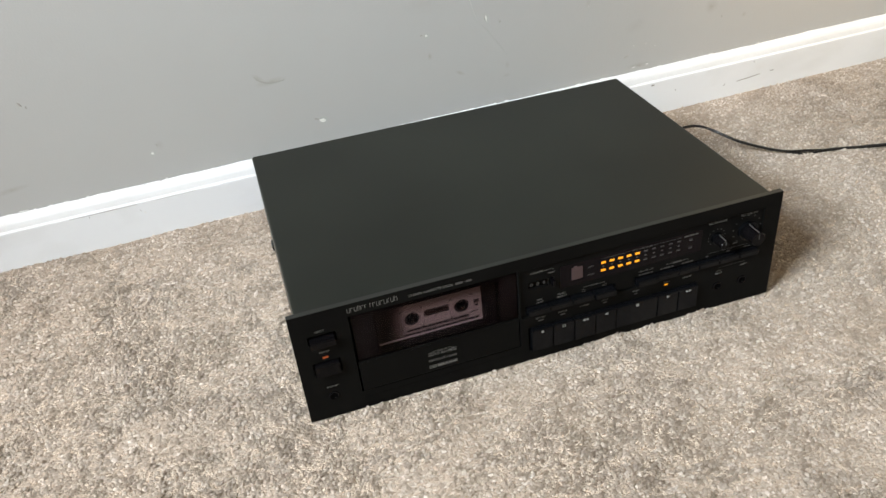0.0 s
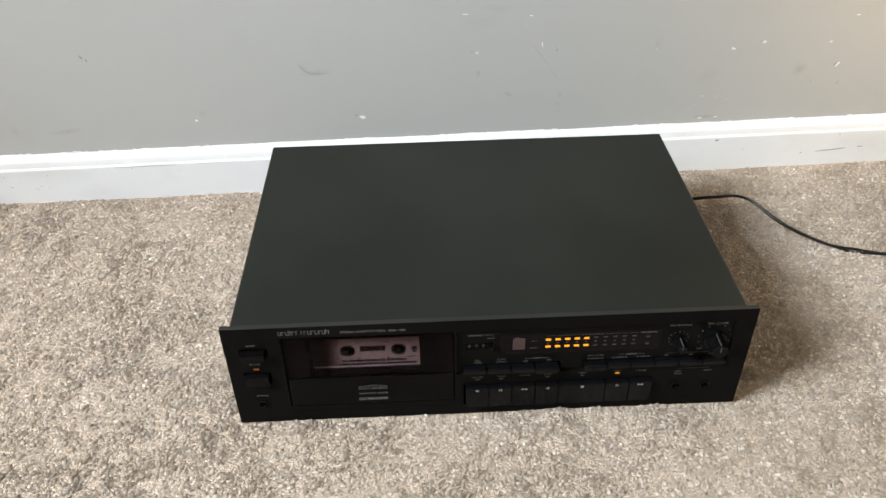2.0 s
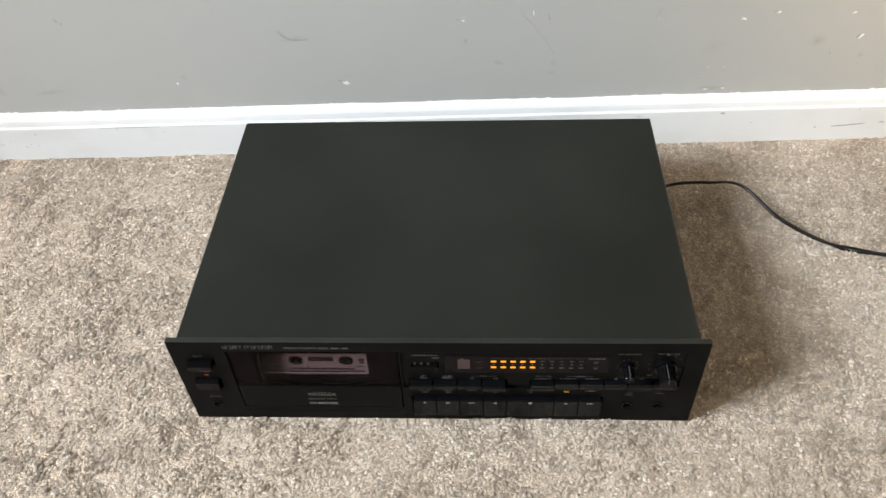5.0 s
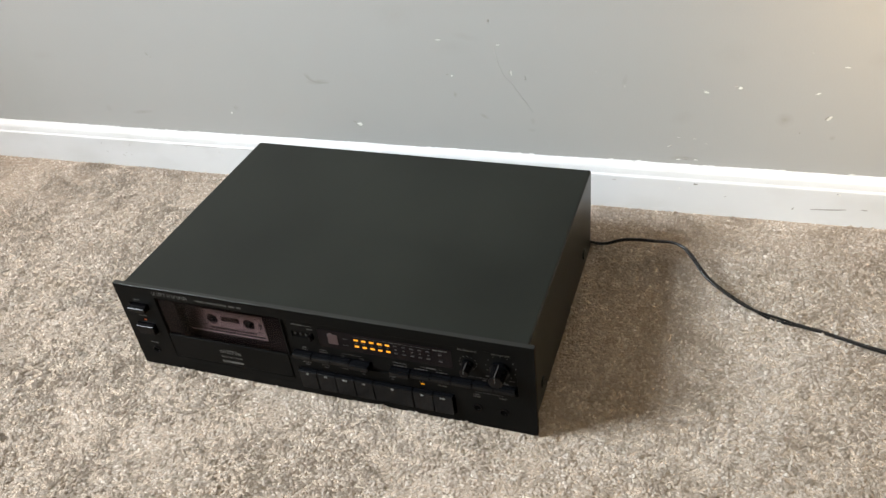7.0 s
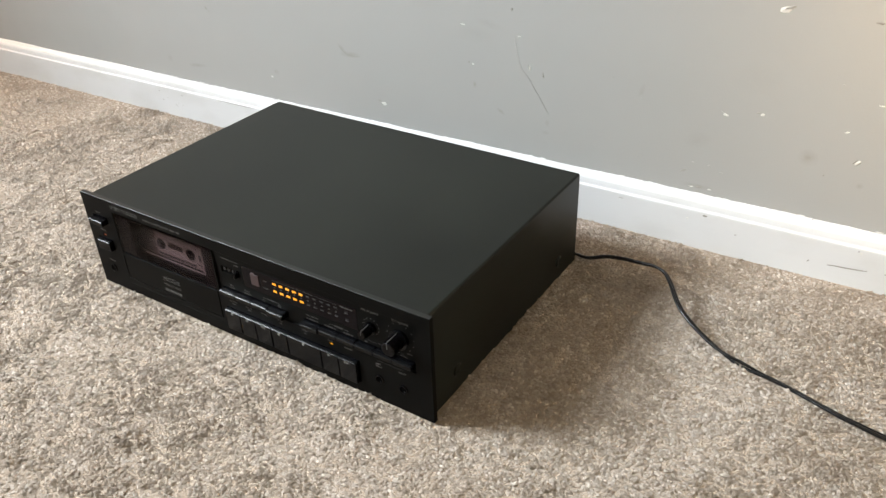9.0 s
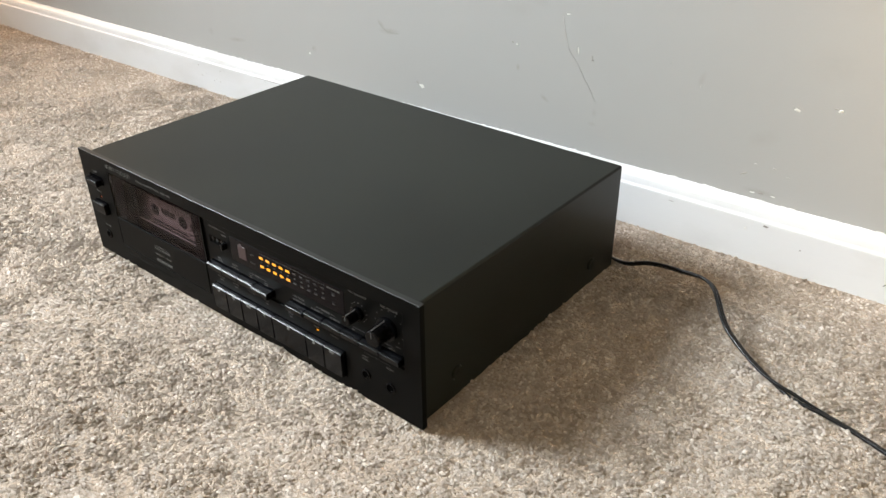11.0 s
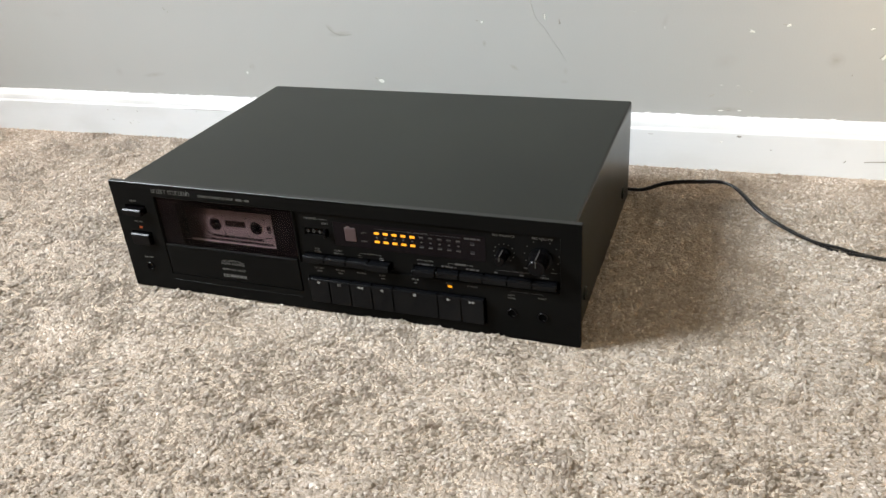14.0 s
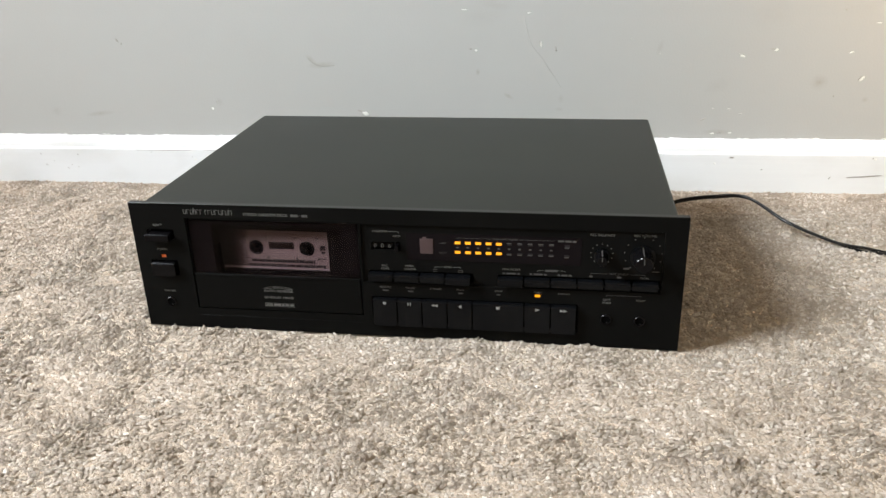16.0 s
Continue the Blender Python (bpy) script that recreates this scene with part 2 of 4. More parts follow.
M_AMBER = glowing("amber_lamp", (0.2, 0.08, 0.01), (1.0, 0.39, 0.006), 1.35)
M_ORANGE = glowing("orange_lamp", (0.2, 0.06, 0.02), (1.0, 0.17, 0.03), 0.26)
M_DEAD = coated("unlit_lamp_plastic", (0.014, 0.012, 0.013), 0.6, 900, 0.00001, 0.1, 0.1)
M_PINK = coated("pale_pink_card", (0.036, 0.020, 0.021), 0.45, 500, 0.00002, 0.2)
M_LABEL = label_paper()
M_BAND = coated("lit_strip_white", (0.82, 0.76, 0.76), 0.5, 600, 0.00002, 0.06)
M_SHELL = coated("dark_tape_shell", (0.010, 0.008, 0.009), 0.4, 900, 0.00002, 0.2)
M_TAPE = coated("brown_tape", (0.035, 0.02, 0.015), 0.3, 900, 0.00002, 0.2)
M_INK = coated("black_ink", (0.03, 0.022, 0.025), 0.5, 900, 0.00001, 0.1)
M_CORD = coated("black_vinyl", (0.0045, 0.0045, 0.0048), 0.32, 500, 0.00005, 0.2, 0.26)
M_CHALK = coated("bare_plaster", (0.50, 0.495, 0.48), 0.8, 700, 0.0003, 0.1)
M_CAULK = coated("dried_white_caulk", (0.60, 0.605, 0.60), 0.7, 500, 0.0003, 0.1)
M_SCUFF = coated("dark_scuff", (0.21, 0.20, 0.19), 0.7, 700, 0.0001, 0.4)
M_FLOOR = carpet_floor()
M_GREYMARK = coated("grey_scuff_or_shade_line", (0.28, 0.275, 0.265), 0.6, 700, 0.0001, 0.3)
M_SMEAR = coated("rubbed_smear", (0.215, 0.21, 0.20), 0.5, 400, 0.0001, 0.25)
M_RUBBER = coated("black_rubber", (0.015, 0.015, 0.015), 0.8, 500, 0.0001, 0.2)


# ---- builders ----
def put(name, bm, mat, parent=None, label="", smooth=False, kind=""):
    me = bpy.data.meshes.new(name)
    bmesh.ops.recalc_face_normals(bm, faces=bm.faces)
    bm.to_mesh(me)
    bm.free()
    if smooth:
        me.shade_smooth()
    me.materials.append(mat)
    ob = new(name, me)
    ob.parent = parent
    return tagged(ob, label, kind=kind)


part = put


def block(bm, x0, x1, y0, y1, z0, z1, bevel=0.0, steps=2):
    made = bmesh.ops.create_cube(bm, size=1.0, matrix=Matrix.Translation(((x0 + x1) / 2, (y0 + y1) / 2, (z0 + z1) / 2)) @ Matrix.Diagonal((x1 - x0, y1 - y0, z1 - z0, 1)))
    if bevel:
        edges = {e for v in made["verts"] for e in v.link_edges}
        bmesh.ops.bevel(bm, geom=list(edges), offset=bevel, segments=steps, affect="EDGES", profile=0.6)
    return bm


def plate(x0, x1, y0, y1, z0, z1, bevel=0.0, steps=2):
    return block(bmesh.new(), x0, x1, y0, y1, z0, z1, bevel, steps)


def drum(bm, x, z, r0, r1, y0, y1, n=28, bevel=0.0):
    """A turned piece whose axis runs along y: radius r0 at y0 and r1 at y1."""
    made = bmesh.ops.create_cone(bm, cap_ends=True, segments=n, radius1=r0, radius2=r1, depth=abs(y1 - y0), matrix=Matrix.Translation((x, (y0 + y1) / 2, z)) @ Matrix.Rotation(radians(-90), 4, "X"))
    if bevel:
        rim = [e for e in {e for v in made["verts"] for e in v.link_edges} if any(len(f.verts) > 4 for f in e.link_faces)]
        bmesh.ops.bevel(bm, geom=rim, offset=bevel, segments=2, affect="EDGES")
    return bm


def ring(bm, x, z, ro, ri, y0, y1, n=28):
    """A tube along y."""
    loops = []
    for r, y in ((ri, y1), (ri, y0), (ro - 0.0004, y0), (ro, y0 + 0.0004), (ro, y1)):
        loops.append([bm.verts.new((x + r * math.cos(2 * math.pi * k / n), y, z + r * math.sin(2 * math.pi * k / n))) for k in range(n)])
    for a, b in zip(loops, loops[1:]):
        for k in range(n):
            bm.faces.new((a[k], a[(k + 1) % n], b[(k + 1) % n], b[k]))
    return bm


def pierced(bm, x0, x1, z0, z1, y0, y1, holes):
    """An upright plate (y0 front, y1 back) with square holes through it."""
    xs = sorted({x0, x1, *(h[0] for h in holes), *(h[1] for h in holes)})
    zs = sorted({z0, z1, *(h[2] for h in holes), *(h[3] for h in holes)})
    solid = {(i, j) for i in range(len(xs) - 1) for j in range(len(zs) - 1)
             if not any(h[0] <= xs[i] and xs[i + 1] <= h[1] and h[2] <= zs[j] and zs[j + 1] <= h[3] for h in holes)}
    verts = {}

    def v(i, y, j):
        if (i, y, j) not in verts:
            verts[i, y, j] = bm.verts.new((xs[i], y, zs[j]))
        return verts[i, y, j]

    for i, j in solid:
        bm.faces.new((v(i, y0, j), v(i + 1, y0, j), v(i + 1, y0, j + 1), v(i, y0, j + 1)))
        bm.faces.new((v(i, y1, j), v(i, y1, j + 1), v(i + 1, y1, j + 1), v(i + 1, y1, j)))
        for di, dj, a, b in ((-1, 0, (i, j), (i, j + 1)), (1, 0, (i + 1, j), (i + 1, j + 1)), (0, -1, (i, j), (i + 1, j)), (0, 1, (i, j + 1), (i + 1, j + 1))):
            if (i + di, j + dj) not in solid:
                bm.faces.new((v(a[0], y0, a[1]), v(b[0], y0, b[1]), v(b[0], y1, b[1]), v(a[0], y1, a[1])))
    return bm


def swept(bm, profile, y0, y1, close=True):
    """A profile of (x, z) points drawn out along y, capped at both ends."""
    a = [bm.verts.new((x, y0, z)) for x, z in profile]
    b = [bm.verts.new((x, y1, z)) for x, z in profile]
    n = len(profile)
    for k in range(n):
        bm.faces.new((a[k], a[(k + 1) % n], b[(k + 1) % n], b[k]))
    bm.faces.new(a)
    bm.faces.new(b)
    return bm


def wedge(x0, x1, profile, bevel=0.0004):
    """A key: a profile of (y, z) points drawn out along x."""
    bm = bmesh.new()
    a = [bm.verts.new((x0, y, z)) for y, z in profile]
    b = [bm.verts.new((x1, y, z)) for y, z in profile]
    n = len(profile)
    for k in range(n):
        bm.faces.new((a[k], a[(k + 1) % n], b[(k + 1) % n], b[k]))
    bm.faces.new(a)
    bm.faces.new(b)
    bmesh.ops.recalc_face_normals(bm, faces=bm.faces)
    bmesh.ops.bevel(bm, geom=list(bm.edges), offset=bevel, segments=2, affect="EDGES")
    return bm


def lettering(text, x, z, cap, face, parent, mat=None, width=None, label=""):
    """Printed capitals of that height, centred at x, lying just proud of the plane y = face."""
    cu = bpy.data.curves.new("lettering", "FONT")
    cu.body, cu.size, cu.align_x, cu.align_y, cu.extrude, cu.resolution_u = text, cap / 0.72, "CENTER", "CENTER", 0.00003, 3
    ob = bpy.data.objects.new("lettering", cu)
    scene.collection.objects.link(ob)
    dg = bpy.context.evaluated_depsgraph_get()
    me = bpy.data.meshes.new_from_object(ob.evaluated_get(dg))
    bpy.data.objects.remove(ob)
    xs = [v.co.x for v in me.vertices]
    stretch = width / (max(xs) - min(xs)) if width else 1.0
    mid = (max(xs) + min(xs)) / 2
    for v in me.vertices:
        v.co = Vector(((v.co.x - mid) * stretch + x, face - 0.00008 - v.co.z, v.co.y + z))
    me.materials.clear()
    me.materials.append(mat or M_PRINT)
    made = new("lettering", me)
    made.parent = parent
    return tagged(made, label)


def bars(name, rects, face, parent, mat=None, label="", proud=0.0001):
    """Flat printed marks: rectangles (x0, x1, z0, z1) on the plane y = face, as one print."""
    bm = bmesh.new()
    for x0, x1, z0, z1 in rects:
        block(bm, x0, x1, face - proud, face, z0, z1)
    return part(name, bm, mat or M_PRINT, parent, label, kind="stuff" if len(rects) > 1 else "")


def thing(name, place, label, category, group=""):
    ob = new(name)
    ob.location = place
    ob.empty_display_size = 0.02
    return tagged(ob, label, category, group)


# ---- the room ----
def floor_height(y):
    """Top of the pile: level, and tucked down a little along the wall."""
    k = min(max((y - 0.30) / 0.09, 0.0), 1.0)
    return 0.0010 - 0.0062 * k * k * (3 - 2 * k)


def room_wall(name, bm, mat, label):
    ob = put(name, bm, mat, kind="structure")
    ob.matrix_world = ROOM
    return tagged(ob, label, "wall")


wall_back = room_wall("wall_back", plate(LEFT - 0.12, RIGHT + 0.12, 0.0, 0.12, -0.04, HEIGHT), M_WALL, "pale grey satin painted wall with scuffs, nicks and scratches")
wall_front = room_wall("wall_front", pierced(bmesh.new(), LEFT - 0.12, RIGHT + 0.12, -0.04, HEIGHT, FRONT - 0.12, FRONT, [FILL_D]), M_ROOM, "unseen plain wall with an opening added for the front fill lamp")


def side_wall(name, x, way, holes, label):
    bm = pierced(bmesh.new(), FRONT, 0.0, -0.04, HEIGHT, 0.0, 0.12, list(holes))
    for v in bm.verts:
        v.co = Vector((x + way * v.co.y, v.co.x, v.co.z))
    return room_wall(name, bm, M_ROOM, label)


wall_left = side_wall("wall_left", LEFT, -1, (WIN_A, FILL_C), "unseen wall with a window opening and an opening added for a fill lamp")
wall_right = side_wall("wall_right", RIGHT, 1, (FILL_B,), "unseen wall with an opening added for the right fill lamp")


def window_frame(name, x, way, hole, label):
    win = new(name)
    win.matrix_world = ROOM
    tagged(win, label, "window", kind="structure")
    y0, y1, z0, z1 = hole
    for a, b, c, d in ((y0, y0 + 0.04, z0, z1), (y1 - 0.04, y1, z0, z1), (y0 + 0.04, y1 - 0.04, z0, z0 + 0.04), (y0 + 0.04, y1 - 0.04, z1 - 0.04, z1)):
        xs = sorted((x + way * 0.05, x + way * 0.09))
        part("window_frame", plate(xs[0], xs[1], a, b, c, d, 0.004), M_TRIM, win)


win = new("fill_opening_4")
win.matrix_world = ROOM
tagged(win, "white frame round the opening added for the front fill lamp", "window", kind="structure")
for a, b, c, d in ((FILL_D[0], FILL_D[0] + 0.04, FILL_D[2], FILL_D[3]), (FILL_D[1] - 0.04, FILL_D[1], FILL_D[2], FILL_D[3]), (FILL_D[0] + 0.04, FILL_D[1] - 0.04, FILL_D[2], FILL_D[2] + 0.04), (FILL_D[0] + 0.04, FILL_D[1] - 0.04, FILL_D[3] - 0.04, FILL_D[3])):
    part("window_frame", plate(a, b, FRONT - 0.09, FRONT - 0.05, c, d, 0.004), M_TRIM, win)
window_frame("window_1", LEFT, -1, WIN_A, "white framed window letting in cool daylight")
window_frame("fill_opening_3", LEFT, -1, FILL_C, "white frame round an opening added for a warm fill lamp")
window_frame("fill_opening_2", RIGHT, 1, FILL_B, "white frame round an opening added for a warm fill lamp")
ceiling = room_wall("ceiling", plate(LEFT - 0.12, RIGHT + 0.12, FRONT - 0.12, 0.12, HEIGHT, HEIGHT + 0.1), M_CEIL, "unseen plain ceiling, warmed to tint the bounced light")
tagged(ceiling, category="ceiling")

# floor under the pile: one sheet
bm = bmesh.new()
corners = [ROOM @ Vector(p) for p in ((LEFT - 0.1, FRONT - 0.1, 0), (RIGHT + 0.1, FRONT - 0.1, 0), (RIGHT + 0.1, 0.1, 0), (LEFT - 0.1, 0.1, 0))]
tops = [bm.verts.new((c.x, c.y, -0.0090)) for c in corners]
lows = [bm.verts.new((c.x, c.y, -0.14)) for c in corners]
bm.faces.new(tops)
bm.faces.new(lows[::-1])
for k in range(4):
    bm.faces.new((tops[k], lows[k], lows[(k + 1) % 4], tops[(k + 1) % 4]))
floor = tagged(put("floor", bm, M_FLOOR, kind="structure"), "beige wall-to-wall cut-pile carpet", "floor")

# baseboard: flat face, fillet step, hollow curve and a caulked top edge
profile = [(0.0, -0.03), (-0.0135, -0.03), (-0.0135, 0.0406), (-0.0130, 0.0419), (-0.0112, 0.0428), (-0.0108, 0.0438), (-0.0104, 0.0465), (-0.0096, 0.0500), (-0.0080, 0.0530), (-0.0060, 0.0547), (-0.0050, 0.0556), (-0.0030, 0.0566), (0.0, 0.0572)]
bm = bmesh.new()
rows = []
N = 1300
for k in range(N + 1):
    x = LEFT + (RIGHT - LEFT) * k / N
    wob = 0.0009 * noise.noise((x * 9, 0.3, 0)) + 0.0007 * noise.noise((x * 40, 1.3, 0)) + 0.0009 * max(0.0, noise.noise((x * 130, 2.3, 0))) + 0.0005 * noise.noise((x * 320, 4.3, 0))
    rows.append([bm.verts.new((x, min(y, 0) - (0.0002 if y < 0 else -0.002), z + (wob * (z - 0.053) / 0.0042 if z > 0.053 else 0))) for y, z in profile])
for a, b in zip(rows, rows[1:]):
    for k in range(len(profile) - 1):
        bm.faces.new((a[k], b[k], b[k + 1], a[k + 1]))
bm.faces.new(rows[0])
bm.faces.new(rows[-1])
baseboard = put("baseboard", bm, M_TRIM, kind="structure")
baseboard.matrix_world = ROOM
tagged(baseboard, "white gloss painted baseboard with a moulded top, chipped", "baseboard")


# wear on the wall and the baseboard
def chip(name, parent, x, z, w, h, mat, face, turn=0.0, seed=0, proud=0.0005):
    """A small ragged flake or dent standing on a painted face."""
    rnd = random.Random(seed)
    bm = bmesh.new()
    n = 9
    rim, top = [], []
    c, s = math.cos(radians(turn)), math.sin(radians(turn))
    for k in range(n):
        a = 2 * math.pi * k / n
        r = rnd.uniform(0.65, 1.1)
        u, v = r * w * math.cos(a), r * h * math.sin(a)
        rim.append(bm.verts.new((x + c * u - s * v, face, z + s * u + c * v)))
        top.append(bm.verts.new((x + 0.6 * (c * u - s * v), face - proud, z + 0.6 * (s * u + c * v))))
    for k in range(n):
        bm.faces.new((rim[k], rim[(k + 1) % n], top[(k + 1) % n], top[k]))
    bm.faces.new(top)
    return part(name, bm, mat, parent)


def scratch_or_shade(parent, points, width, mat, face):
    """A thin drawn-out stroke through points (x, z), for scratches and painted shade lines."""
    bm = bmesh.new()
    prev = None
    for k, (x, z) in enumerate(points):
        w = width * (0.4 + 0.6 * math.sin(math.pi * (k + 0.5) / len(points)))
        a, b = points[max(k - 1, 0)], points[min(k + 1, len(points) - 1)]
        run = math.hypot(b[0] - a[0], b[1] - a[1])
        px, pz = -(b[1] - a[1]) / run * w, (b[0] - a[0]) / run * w
        pair = [bm.verts.new((x - px, face - 0.00025, z - pz)), bm.verts.new((x, face - 0.0005, z)), bm.verts.new((x + px, face - 0.00025, z + pz))]
        if prev:
            for i in (0, 1):
                bm.faces.new((prev[i], prev[i + 1], pair[i + 1], pair[i]))
        prev = pair
    return part("scratch_or_shade", bm, mat, parent)


for k, (x, z, w, h, mat, turn) in enumerate((
        (-0.320, 0.092, 0.0020, 0.0016, M_CHALK, 0), (-0.313, 0.101, 0.0008, 0.0022, M_SCUFF, 10), (-0.433, 0.178, 0.0011, 0.0034, M_SCUFF, 30), (-0.428, 0.174, 0.0008, 0.0018, M_SCUFF, 10),
        (-0.121, 0.086, 0.0052, 0.0030, M_CHALK, -15), (-0.128, 0.0895, 0.0034, 0.0012, M_SCUFF, -25),
        (0.325, 0.1545, 0.0036, 0.0016, M_CHALK, -14), (0.322, 0.1565, 0.0022, 0.0007, M_GREYMARK, -30), (0.3615, 0.1612, 0.0026, 0.0016, M_CHALK, 25), (0.357, 0.1625, 0.0034, 0.0007, M_SCUFF, 0),
        (0.459, 0.128, 0.0048, 0.0017, M_CHALK, 52), (0.4565, 0.129, 0.0044, 0.0008, M_SCUFF, 52), (0.443, 0.158, 0.0026, 0.0010, M_CHALK, 25),
        (0.095, 0.1695, 0.0012, 0.0044, M_CHALK, 8), (0.0935, 0.170, 0.0007, 0.0040, M_GREYMARK, 8), (0.112, 0.164, 0.0012, 0.0038, M_GREYMARK, 12), (0.1125, 0.162, 0.0012, 0.0014, M_SCUFF, 0),
        (0.018, 0.163, 0.0017, 0.0012, M_CHALK, 0), (0.012, 0.1645, 0.0020, 0.0008, M_SCUFF, -5), (0.080, 0.2055, 0.0026, 0.0009, M_CHALK, 10),
        (0.288, 0.0805, 0.0042, 0.0010, M_SCUFF, 24), (0.316, 0.0925, 0.0022, 0.0014, M_GREYMARK, 0), (0.330, 0.087, 0.0024, 0.0010, M_GREYMARK, -10), (0.298, 0.0935, 0.0016, 0.0009, M_GREYMARK, 0),
        (0.431, 0.108, 0.0009, 0.0014, M_SCUFF, 0), (0.308, 0.064, 0.0050, 0.0009, M_SCUFF, 0), (0.300, 0.0632, 0.0034, 0.0007, M_CHALK, 5), (0.320, 0.0640, 0.0026, 0.0008, M_CHALK, 0),
        (0.365, 0.270, 0.0085, 0.0035, M_CHALK, 20), (0.367, 0.2715, 0.0062, 0.0022, M_GREYMARK, 22), (0.371, 0.2735, 0.0030, 0.0010, M_SCUFF, 10),
        (0.005, 0.210, 0.0042, 0.0006, M_CHALK, -2), (0.070, 0.2355, 0.0013, 0.0020, M_SCUFF, -20), (0.448, 0.267, 0.0040, 0.0012, M_SCUFF, 0), (0.198, 0.175, 0.0012, 0.0010, M_GREYMARK, 0),
        (0.232, 0.158, 0.0008, 0.0020, M_GREYMARK, 10), (0.430, 0.205, 0.0016, 0.0012, M_GREYMARK, 0), (0.467, 0.190, 0.0030, 0.0008, M_CHALK, 0),
)):
    chip("nick", wall_back, x, z, w, h, mat, 0.0, turn, k + 3)
scratch_or_shade(wall_back, ((0.0745, 0.203), (0.0755, 0.196), (0.078, 0.186), (0.0805, 0.178), (0.083, 0.170)), 0.0006, M_GREYMARK, 0.0)
scratch_or_shade(wall_back, ((0.083, 0.170), (0.088, 0.163), (0.094, 0.157), (0.100, 0.148), (0.106, 0.139), (0.112, 0.131), (0.118, 0.121), (0.121, 0.117)), 0.00022, M_GREYMARK, 0.0)
scratch_or_shade(wall_back, ((-0.1895, 0.1562), (-0.1866, 0.1524), (-0.1830, 0.1494), (-0.1785, 0.1470), (-0.1735, 0.1458), (-0.1680, 0.1453), (-0.1620, 0.1455), (-0.1560, 0.1460)), 0.0011, M_SMEAR, 0.0)
FACE = -0.0137
for k, (x, z, w, h, mat, turn) in enumerate((
        (0.3235, 0.0375, 0.0030, 0.0016, M_SCUFF, 0), (0.304, 0.030, 0.0017, 0.0012, M_CHALK, 0), (0.359, 0.023, 0.0016, 0.0007, M_SCUFF, 0), (0.437, 0.0135, 0.0006, 0.0024, M_SCUFF, -35),
        (0.514, 0.0185, 0.0042, 0.0008, M_SCUFF, 0), (0.4845, 0.0365, 0.0014, 0.0014, M_CHALK, 0), (0.482, 0.038, 0.0010, 0.0010, M_SCUFF, 0),
        (-0.562, 0.0338, 0.0013, 0.0010, M_SCUFF, -30), (-0.5095, 0.0336, 0.0014, 0.0011, M_SCUFF, -20), (-0.347, 0.0280, 0.0015, 0.0013, M_CHALK, 0), (-0.351, 0.0318, 0.0006, 0.0016, M_GREYMARK, 20),
        (-0.556, 0.0190, 0.0024, 0.0007, M_GREYMARK, -20), (-0.527, 0.0150, 0.0030, 0.0006, M_GREYMARK, -35), (-0.521, 0.0190, 0.0012, 0.0008, M_GREYMARK, 0), (-0.512, 0.0165, 0.0022, 0.0005, M_GREYMARK, -30), (-0.545, 0.0245, 0.0008, 0.0008, M_GREYMARK, 0),
        (-0.4066, 0.0376, 0.0009, 0.0010, M_SCUFF, 0), (0.225, 0.036, 0.0040, 0.0006, M_GREYMARK, -5), (-0.83, 0.030, 0.0012, 0.0012, M_SCUFF, 0),
)):
    chip("nick", baseboard, x, z, w, h, mat, FACE, turn, k + 71, 0.0003)
scratch_or_shade(baseboard, ((0.456, 0.0140), (0.464, 0.0150), (0.472, 0.0153), (0.480, 0.0160), (0.490, 0.0170), (0.4945, 0.0175)), 0.0008, M_SCUFF, FACE)
# painted shade line at the moulding's foot, and crumbs and gaps in the caulk
scratch_or_shade(baseboard, ((-0.428, 0.0403), (-0.418, 0.0406), (-0.405, 0.0404), (-0.392, 0.0405), (-0.380, 0.0406), (-0.362, 0.0405), (-0.352, 0.0406)), 0.0005, M_GREYMARK, FACE)
scratch_or_shade(baseboard, ((-0.335, 0.0405), (-0.322, 0.0406), (-0.310, 0.0405), (-0.298, 0.0406), (-0.288, 0.0405)), 0.0004, M_GREYMARK, FACE)
rnd = random.Random(21)
for k in range(46):
    x = rnd.uniform(-0.49, -0.36) if k < 14 else rnd.uniform(-0.62, 0.62)
    chip("caulk_crumb", baseboard, x, 0.0573 + rnd.uniform(-0.0006, 0.0006), rnd.uniform(0.0014, 0.0048), rnd.uniform(0.0004, 0.0008), M_CAULK, -0.0004, rnd.uniform(-6, 6), 300 + k, 0.0006)
for x, z, w in ((-0.3203, 0.0574, 0.0016), (-0.3300, 0.0570, 0.0007), (-0.2915, 0.0560, 0.0007), (-0.3390, 0.0572, 0.0012), (0.062, 0.0572, 0.0010), (0.247, 0.0574, 0.0014), (0.431, 0.0572, 0.0010)):
    chip("caulk_gap", baseboard, x, z, w, 0.0005, M_SCUFF, -0.0026, 0, 400 + int(x * 1000), 0.0005)
chip("nick", baseboard, 0.254, 0.0482, 0.0042, 0.0007, M_SCUFF, -0.0092, 6, 90, 0.0004)


# ---- the cassette deck ----
W, TOP, D = 0.22, 0.1125, 0.295          # half width of the front panel, its top, depth of the whole
BW, BT = 0.2137, 0.1092                  # half width and top of the cover
PB = 0.001                               # lower edge of the front panel
deck = thing("cassette_deck", (0, 0, 0), "black stereo cassette deck, powered on, standing on the carpet", "cassette deck")


def bend(cx, cz, r, a0, a1, n=5):
    return [(cx + r * math.cos(radians(a0 + (a1 - a0) * k / n)), cz + r * math.sin(radians(a0 + (a1 - a0) * k / n))) for k in range(n + 1)]


R = 0.0022
outer = [(-BW, 0.0005), *bend(-BW + R, BT - R, R, 180, 90), *bend(BW - R, BT - R, R, 90, 0), (BW, 0.0005)]
